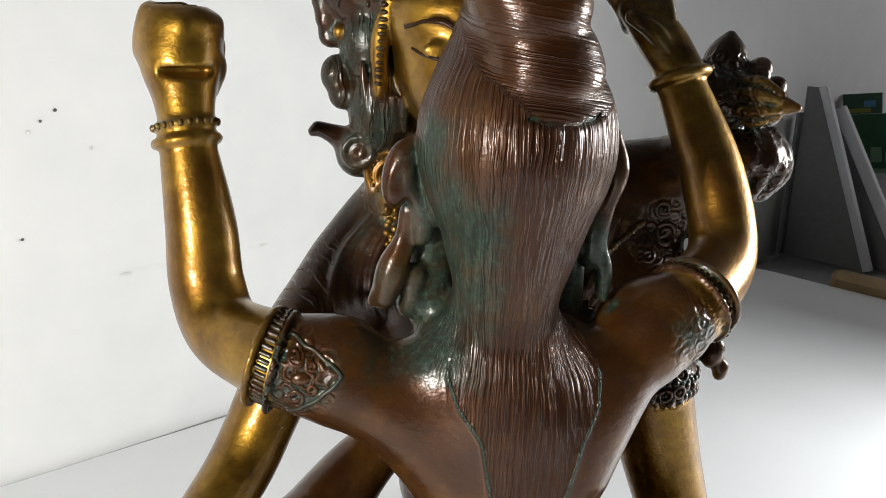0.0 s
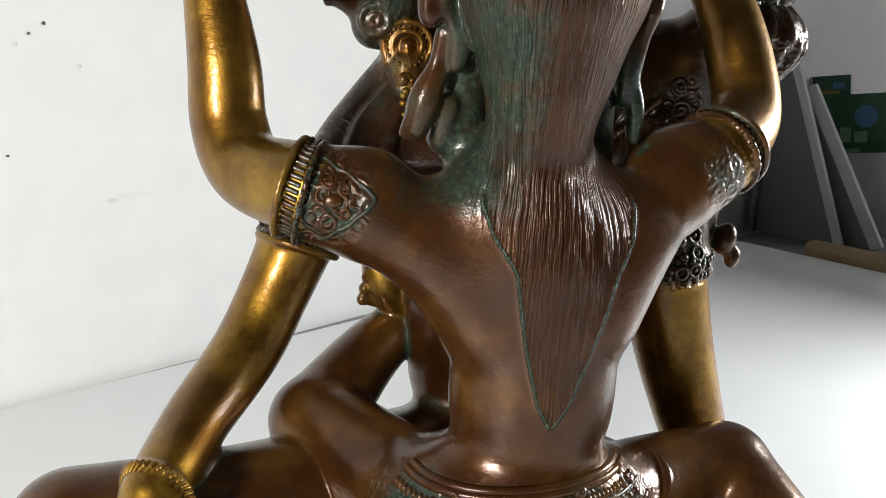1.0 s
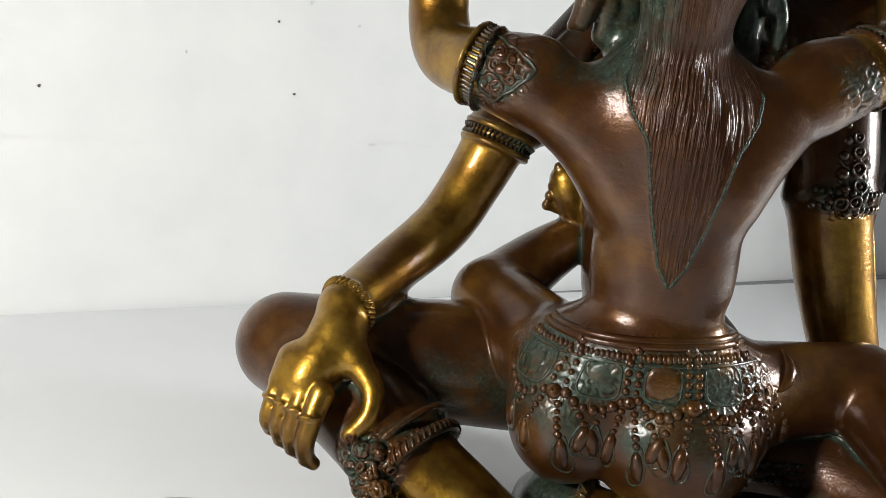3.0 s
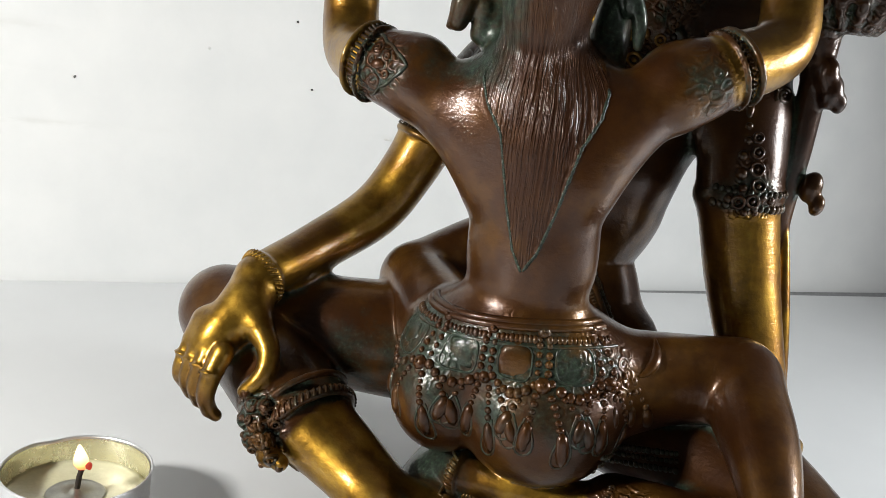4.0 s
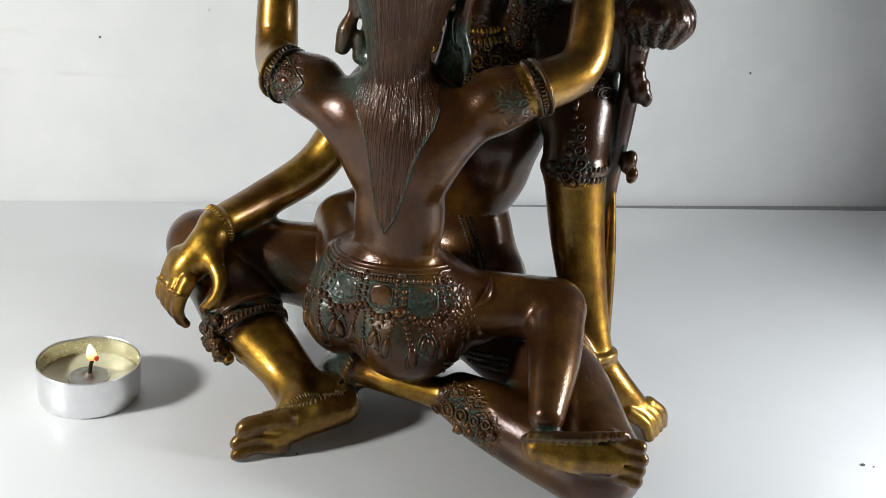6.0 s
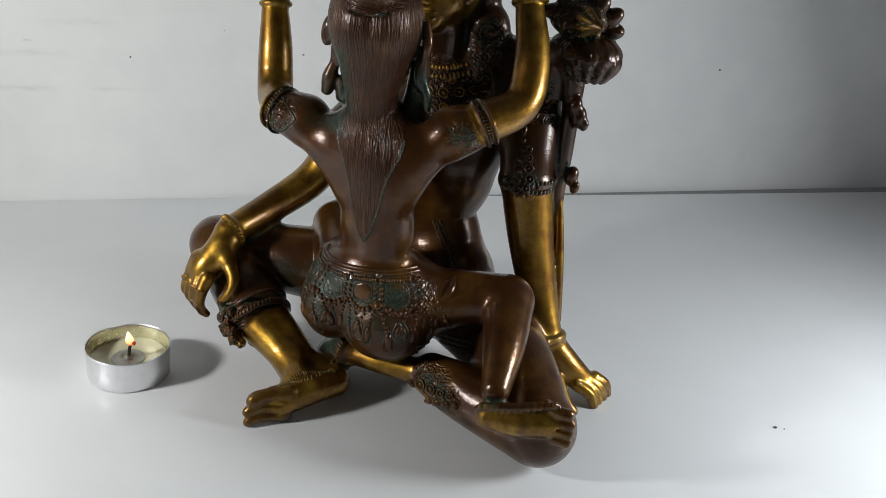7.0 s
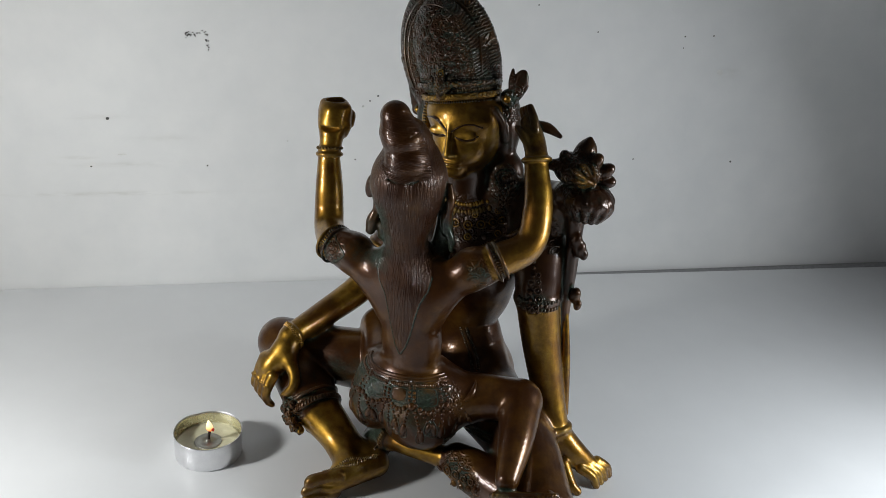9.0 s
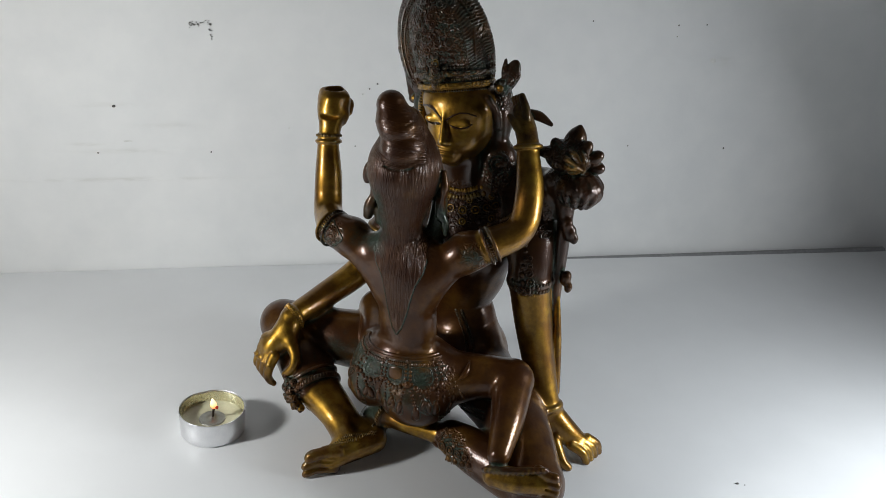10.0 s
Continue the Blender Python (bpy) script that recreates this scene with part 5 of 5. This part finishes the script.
            along([c.touch((10.2 + side * x, 48, float(np.interp(x, [a for a, b in line], [b for a, b in line]))), (0, 1, 0)) for x in xs], thick, 0.0, 0.1, -0.1)
    # relief on the hair and ear beside the face
    for x, z, count in ((-7.1, 156.1, 22), (38.5, 167.5, 22)):
        for i in range(count):
            a = math.tau * i / count
            p, n = c.touch((x + 5.0 * math.cos(a), 50, z + 5.0 * math.sin(a)), (0, 1, 0))
            if p is not None:
                o.bead(p, n, None, (0.55, 0.55, 0.6), 0.7 if x < 0 else 0.3, 0.25)
        for i in range(14):
            boss(x + 2.0 * math.sin(2.4 * i) * (1 - i / 16), 50, z - 7.5 - 0.95 * i, 1.0, 0, 1.4 if x < 0 else 0.6, 0.2)
    for i in range(16):
        t = i / 15
        p, n = c.touch((-10.5 - 1.0 * t, 50, 206 - 26 * t), (0, 1, 0))
        if p is not None:
            o.bead(p, n, (1, 0, 0), (1.2, 0.65, 0.7), 0.45, 0.35)


# where the casting carries chased ornament: place, reach and depth
RELIEF = [
    (-33, 16, 129, 10, 0.5), (51, 18, 136, 10, 0.22), (68, 60, 103, 8, 0.5), (67, 60, 113, 6, 0.2), (-53, 4, 28, 11, 0.7),
    (50, 6, 22, 12, 0.9), (60, 3, 18, 10, 0.8), (13, 4, 61, 14, 0.15), (-6, 8, 60, 14, 0.15), (-16, 20, 60, 12, 0.25),
    (28, 6, 61, 13, 0.15), (38, 12, 62, 11, 0.25), (-2, 75, 226, 30, 0.9), (-6, 78, 246, 26, 0.9), (18, 78, 222, 22, 0.8),
    (-18, 85, 232, 22, 0.8), (18, 66, 140, 16, 0.7), (34, 70, 142, 12, 0.6),
    (78, 72, 178, 16, 0.55), (86, 74, 162, 14, 0.5), (40, 82, 206, 12, 0.6), (38, 78, 160, 12, 0.6), (66, 66, 143, 12, 0.5),
]


def statue():
    clay = Clay((-112, -52, -4), (134, 122, 274), STATUE_GRAIN)
    woman(clay)
    back_hair(clay)
    front, marks = clay.field, clay.marks
    clay.field, clay.marks = np.full(clay.n, 40.0, np.float32), {k: np.zeros(clay.n, np.float32) for k in marks}
    man(clay)
    nearer = front < clay.field
    for k in marks:
        clay.marks[k] = np.where(nearer, marks[k], clay.marks[k])
    h = np.clip(0.5 + 0.5 * (clay.field - front) / 1.2, 0, 1)
    clay.field = clay.field + (front - clay.field) * h - 1.2 * h * (1 - h)
    z = clay.low[2] + clay.step * np.arange(clay.n[2])
    clay.field = np.maximum(clay.field, -z[None, None, :]).astype(np.float32)
    # The first two stains hold the inner thigh's shade as well as its verdigris.
    for centre, radius, amount in (((-34, 34, 44), 24, 0.42), ((-24, 34, 34), 22, 0.45), ((-8, 14, 140), 20, 0.75), ((-3, 8, 160), 17, 0.8), ((-9, 10, 174), 12, 0.75), ((-4, 8, 147), 14, 0.65), ((-31, 14, 128), 11, 0.5), ((49, 18, 135), 11, 0.5), ((66, 58, 103), 14, 0.6), ((-54, 8, 26), 14, 0.75), ((46, 4, 24), 10, 0.8), ((56, 2, 19), 10, 0.75), ((28, 22, 148), 14, 0.8), ((13, 4, 62), 13, 0.85), ((-2, 8, 60), 13, 0.85), ((-12, 16, 62), 13, 0.85), ((27, 6, 61), 13, 0.85), ((37, 13, 62), 9, 0.5), ((10, -1, 49), 12, 0.62), ((-7, 5, 48), 12, 0.62), ((28, 1, 49), 12, 0.58), ((-16, 14, 52), 11, 0.6)):
        g = clay.marks["verdigris"]
        was = g.copy()
        clay.stain(centre, radius, verdigris=amount)
        clay.marks["verdigris"] = np.maximum(was, clay.marks["verdigris"] * (clay.marks["gold"] < 0.4))
    o = Ornament()
    ornaments(clay, o)
    v, q = clay.skin()
    values = {k: clay.value(v, clay.marks[k]) for k in ("gold", "verdigris", "hair")}
    slope = clay.slope(v)
    recess = np.clip((1.6 - clay.value(v + 1.6 * slope)) / 1.6 - 0.12, 0, 1)
    values["verdigris"] = np.maximum(values["verdigris"], np.clip(1.5 * recess, 0, 0.7) * (values["gold"] < 0.5))
    relief = np.zeros(len(v))
    for x, y, z, r, amount in RELIEF:
        d = np.sqrt((v[:, 0] - x) ** 2 + (v[:, 1] - y) ** 2 + (v[:, 2] - z) ** 2)
        relief = np.maximum(relief, amount * np.clip(3.0 * (1 - d / r), 0, 1))
    relief *= values["gold"] < 0.7
    turn = np.arctan2(v[:, 0] - 11, 25 - v[:, 1])
    knot = (v[:, 2] > 186.0 + 0.42 * (v[:, 1] - 9) - 0.08 * (v[:, 0] - 11)) & (np.hypot(v[:, 0] - 11 + 0.36 * (v[:, 2] - 189), v[:, 1] - 9.2) < 12.4)
    strand = np.where(knot, v[:, 2] * 1.0 + turn * 3.5, turn * 20)
    extra, marks = np.concatenate(o.verts), np.concatenate(o.marks)
    faces = np.concatenate([q, np.concatenate(o.faces) + len(v)])
    verts = np.concatenate([v, extra]) / 1000
    keep = [list(dict.fromkeys(f)) for f in faces.tolist()]
    me = bpy.data.meshes.new("statue")
    me.from_pydata(verts.tolist(), [], keep)
    pad = np.zeros(len(extra))
    spots = verts * 1000
    # Darker brown towards the rear and the upper part of the statue.
    rear_dark = np.clip((spots[:, 2] - 96) / 16, 0, 1) * np.clip((spots[:, 1] - 44) / 10, 0, 1)
    for name, data in (("gold", np.r_[values["gold"], marks[:, 0]]), ("verdigris", np.r_[values["verdigris"], marks[:, 1]]), ("hair", np.r_[values["hair"], pad]), ("strand", np.r_[strand, pad]), ("rear_dark", rear_dark), ("relief", np.r_[relief, pad])):
        me.attributes.new(name, "FLOAT", "POINT").data.foreach_set("value", data.astype(np.float32))
    me.materials.append(BRONZE)
    me.shade_smooth()
    me.validate()
    ob = new("statue", me)
    ob.matrix_world = pose(0.18, 0.185, 0, 0, 0, -35)
    return tagged(ob, "brown and gold patinated bronze statue of two seated figures", "statue")


STATUE_GRAIN = 0.7
statue()


# ---- tealight ----
def tealight():
    ob = tagged(new("tealight_candle"), "lit tealight candle in a thin dented aluminium cup", "candle")
    ob.location = (0.0926, 0.2222, 0.0)
    ob.scale = (1.0, 1.0, 1.1)
    dent = lambda a, r, z: (0.00022 * math.sin(3 * a + 1) * z / 0.014, (0.0006 * math.exp(-((a - 1.9) / 0.22) ** 2) * -1 + 0.00025 * math.sin(2 * a)) * (z > 0.012))
    cup = [(0.0, 0.0004), (0.0165, 0.0004), (0.0180, 0.0), (0.0187, 0.0010), (0.0189, 0.0060), (0.0191, 0.0136), (0.01945, 0.0142), (0.0190, 0.0144), (0.0188, 0.0138), (0.01865, 0.0020), (0.0, 0.0018)]
    part("cup", lathe(cup, 72, dent), ALU, ob, "thin crimped aluminium cup", True)
    lining = [(0.01855, 0.0136), (0.0183, 0.0122), (0.01855, 0.0112), (0.0182, 0.0100), (0.01845, 0.0090), (0.0181, 0.0078), (0.0183, 0.0066), (0.0181, 0.0050)]
    part("lining", lathe(lining, 64, dent), LINING, ob, "ridged inner wall, its yellow standing for the flame's light", True)
    wax = [(0.0, 0.0019), (0.0181, 0.0021), (0.0181, 0.0080), (0.0172, 0.0074), (0.0120, 0.0071), (0.0, 0.0071)]
    part("wax", lathe(wax, 48), WAX, ob, "clear yellowish melted wax", True)
    disc = [(0.0, 0.0068), (0.0076, 0.0068), (0.0078, 0.0073), (0.0074, 0.0076), (0.0066, 0.0073), (0.0020, 0.0074), (0.0014, 0.0086), (0.0, 0.0088)]
    part("wick_holder", lathe(disc, 32), TIN, ob, "round tin wick holder", True)
    wick = lathe([(0.0, 0.0060), (0.0007, 0.0060), (0.00075, 0.0120), (0.0008, 0.0150), (0.0005, 0.0162), (0.0, 0.0164)], 12)
    for v in wick.verts:
        v.co.x += 22.0 * max(v.co.z - 0.006, 0) ** 2
    part("wick", wick, SOOT, ob, "burnt black wick", True)
    flame = lathe([(0.0, 0.0135), (0.0012, 0.0140), (0.0020, 0.0152), (0.0019, 0.0166), (0.0012, 0.0184), (0.0005, 0.0198), (0.0, 0.0203)], 20)
    for v in flame.verts:
        v.co.x += 0.0014 - 0.12 * max(v.co.z - 0.0135, 0)
    part("flame", flame, FLAME, ob, "small yellow candle flame", True)
    ember = bmesh.new()
    bmesh.ops.create_icosphere(ember, subdivisions=2, radius=0.0009)
    for v in ember.verts:
        v.co += 0.0003 * noise.noise_vector(v.co * 1500)
    bmesh.ops.translate(ember, vec=(0.0030, -0.0018, 0.0153), verts=ember.verts)
    part("wick_tip", ember, EMBER, ob, "curled glowing red wick tip", True)


tealight()


# ---- crumbs lying on the table ----
def crumb(x, y, r, seed):
    rng = random.Random(seed)
    bm = bmesh.new()
    bmesh.ops.create_icosphere(bm, subdivisions=1, radius=r)
    for v in bm.verts:
        v.co = Vector((v.co.x * rng.uniform(1.0, 1.9), v.co.y * rng.uniform(0.7, 1.1), max(v.co.z, -0.4 * r) * 0.8))
    bmesh.ops.translate(bm, vec=(x, y, 0.32 * r), verts=bm.verts)
    return tagged(as_object("crumb", bm, CHIP), "tiny dark crumb lying on the white table", "crumb", "crumbs on the table")


for n, (x, y, r) in enumerate(((0.3916, 0.1388, 0.0008), (0.3955, 0.1372, 0.0004), (0.1671, 0.1730, 0.0004))):
    crumb(x, y, r, n)


# ---- marks on the wall ----
def chip(x, z, r, mat=CHIP, stretch=1.0, seed=0):
    """A small ragged fleck on the wall's face."""
    rng = random.Random(seed)
    bm = bmesh.new()
    ring = []
    for i in range(10):
        a = math.tau * i / 10
        q = r * rng.uniform(0.7, 1.2)
        ring.append(bm.verts.new((x + q * stretch * math.cos(a), WALL_Y + SLANT * x - 0.0005, z + q * math.sin(a))))
    mid = bm.verts.new((x, WALL_Y + SLANT * x - 0.0010, z))
    for i in range(10):
        bm.faces.new((ring[i], ring[(i + 1) % 10], mid))
    part("paint_chip" if mat is CHIP else "scuff", bm, mat, wall_back)


CHIPS = [(0.020, 0.133, 1.2), (0.088, 0.097, 0.7), (0.006, 0.097, 0.7), (0.208, 0.147, 0.7), (0.425, 0.100, 0.7), (0.512, 0.097, 0.8), (0.381, 0.202, 0.6), (0.453, 0.200, 0.8), (0.477, 0.201, 0.7), (0.214, 0.151, 0.8), (0.198, 0.101, 0.6), (0.188, 0.133, 0.6), (0.332, 0.221, 0.6), (0.453, 0.191, 0.5)]
for n, (x, z, r) in enumerate(CHIPS):
    chip(x, z, r / 1000, seed=n)
for n in range(42):
    rng = random.Random(50 + n)
    side = n % 3 == 0
    chip(0.0915 + rng.uniform(-0.001, 0.001) if side else rng.uniform(0.076, 0.091), rng.uniform(0.183, 0.195) if side else 0.1945 + rng.gauss(0, 0.0012), rng.uniform(0.0002, 0.0006), seed=100 + n)
for n, (x, z, r, long) in enumerate([(0.203, 0.143, 0.0011, 1.0), (0.228, 0.135, 0.0011, 0.7), (0.312, 0.081, 0.0009, 3.0), (0.241, 0.079, 0.0008, 3.5), (0.147, 0.116, 0.0010, 0.6), (0.028, 0.106, 0.0007, 5.0), (0.488, 0.172, 0.0024, 1.2)]):
    chip(x, z, r, SMEAR, long, 200 + n)


# ---- beyond the table's end: low cabinet, magazine file, magazines ----
def cabinet():
    ob = tagged(new("low_cabinet"), "low varnished pine cabinet beside the white table", "cabinet")
    ob.location = (1.15, 0.10, -0.75)
    part("body", box((0.70, 0.66, 0.715), (0.0, 0.0, 0.3575), 0.003), WOOD, ob)
    part("top", box((0.73, 0.67, 0.018), (0.0, 0.0, 0.728), 0.004), SHADE_GREY, ob, "top panel coloured dark grey for the shade on it")
    part("front_lip", box((0.016, 0.592, 0.044), (-0.3735, -0.043, 0.738), 0.006), WOOD, ob, "rounded varnished pine edge")


cabinet()


def magazine_file():
    """An open cardboard file: two wedge-shaped sides with thick pale sloping edges."""
    ob = tagged(new("magazine_file"), "cardboard magazine file with sides coloured dark for shade and pale sloping edges", "magazine file")
    ob.location = (0.87, 0.43, -0.0125)
    for x, foot, head, tall, back, wide in ((0.0, -0.066, -0.004, 0.151, 0.006, 0.0075), (0.020, -0.092, -0.012, 0.133, -0.008, 0.0105)):
        bm = bmesh.new()
        rim = [(x, back, 0.0), (x, foot, 0.0), (x, head, tall), (x, back, tall)]
        face = bm.faces.new([bm.verts.new(p) for p in rim])
        out = bmesh.ops.extrude_face_region(bm, geom=[face])
        bmesh.ops.translate(bm, vec=(0.004, 0, 0), verts=[v for v in out["geom"] if isinstance(v, bmesh.types.BMVert)])
        bmesh.ops.recalc_face_normals(bm, faces=bm.faces)
        part("side_panel", bm, SHADE_GREY, ob)
        length = math.hypot(head - foot, tall)
        turn = pose(x + 0.002, (head + foot) / 2 - 0.004, tall / 2 + 0.001, -math.degrees(math.atan2(head - foot, tall)), 0, 0)
        part("edge_strip", box((0.007, wide, length), (0, 0, 0), 0.001, turn), CARD, ob, "pale grey edge strip")
    part("back_panel", box((0.030, 0.003, 0.128), (0.010, 0.0085, 0.064)), SHADE_GREY, ob)


magazine_file()


def magazine(x, y0, y1, top, fold, blue, label):
    """A thin booklet leaning sideways: a printed cover above, pale paper below the fold."""
    ob = tagged(new("magazine"), label, "magazine", "standing magazines")
    ob.matrix_world = pose(x, y0, -0.0128, -9, 0, 0)
    w, h, f = y1 - y0, top + 0.0128, fold + 0.0128
    part("page_block", box((0.006, w, h), (0.003, w / 2, h / 2), 0.0006), PAPER, ob)
    part("green_cover", box((0.0012, w * 0.985, h - f), (-0.0008, w / 2, (h + f) / 2)), GREEN, ob)
    if blue:
        disc = lathe([(0.0, 0.0), (0.0105, 0.0), (0.0105, 0.0008), (0.0, 0.0008)], 28)
        bmesh.ops.transform(disc, matrix=pose(-0.0022, 0.021, h - 0.021, 0, 90, 0), verts=disc.verts)
        part("blue_disc", disc, BLUE, ob)
        for y, z, a, b in ((0.026, 0.040, 0.012, 0.010), (0.040, 0.038, 0.010, 0.014), (0.052, 0.041, 0.008, 0.008), (0.036, 0.053, 0.018, 0.004)):
            part("print_bar", box((0.0008, a, b), (-0.0018, y, h - z)), PALE, ob)
        part("grey_panel", box((0.0008, w * 0.5, 0.026), (-0.0006, w * 0.42, f * 0.52)), SMEAR, ob)
        for z in (0.80, 0.90):
            part("grey_line", box((0.0008, w * 0.4, 0.002), (-0.0006, w * 0.5, f * z)), SMEAR, ob)
        part("red_mark", box((0.0008, 0.006, 0.007), (-0.0006, w * 0.30, f * 0.10)), RED, ob)
    else:
        part("yellow_bar", box((0.0008, w * 0.6, 0.004), (-0.0018, w * 0.58, h - 0.016)), YELLOW, ob)
        part("blue_patch", box((0.0008, w * 0.3, 0.006), (-0.0018, w * 0.30, h - 0.010)), BLUE, ob)


magazine(0.985, 0.391, 0.428, 0.133, 0.062, False, "magazine with a dark green cover and yellow bar")
magazine(0.965, 0.348, 0.418, 0.121, 0.066, True, "magazine with a dark green cover and blue disc")
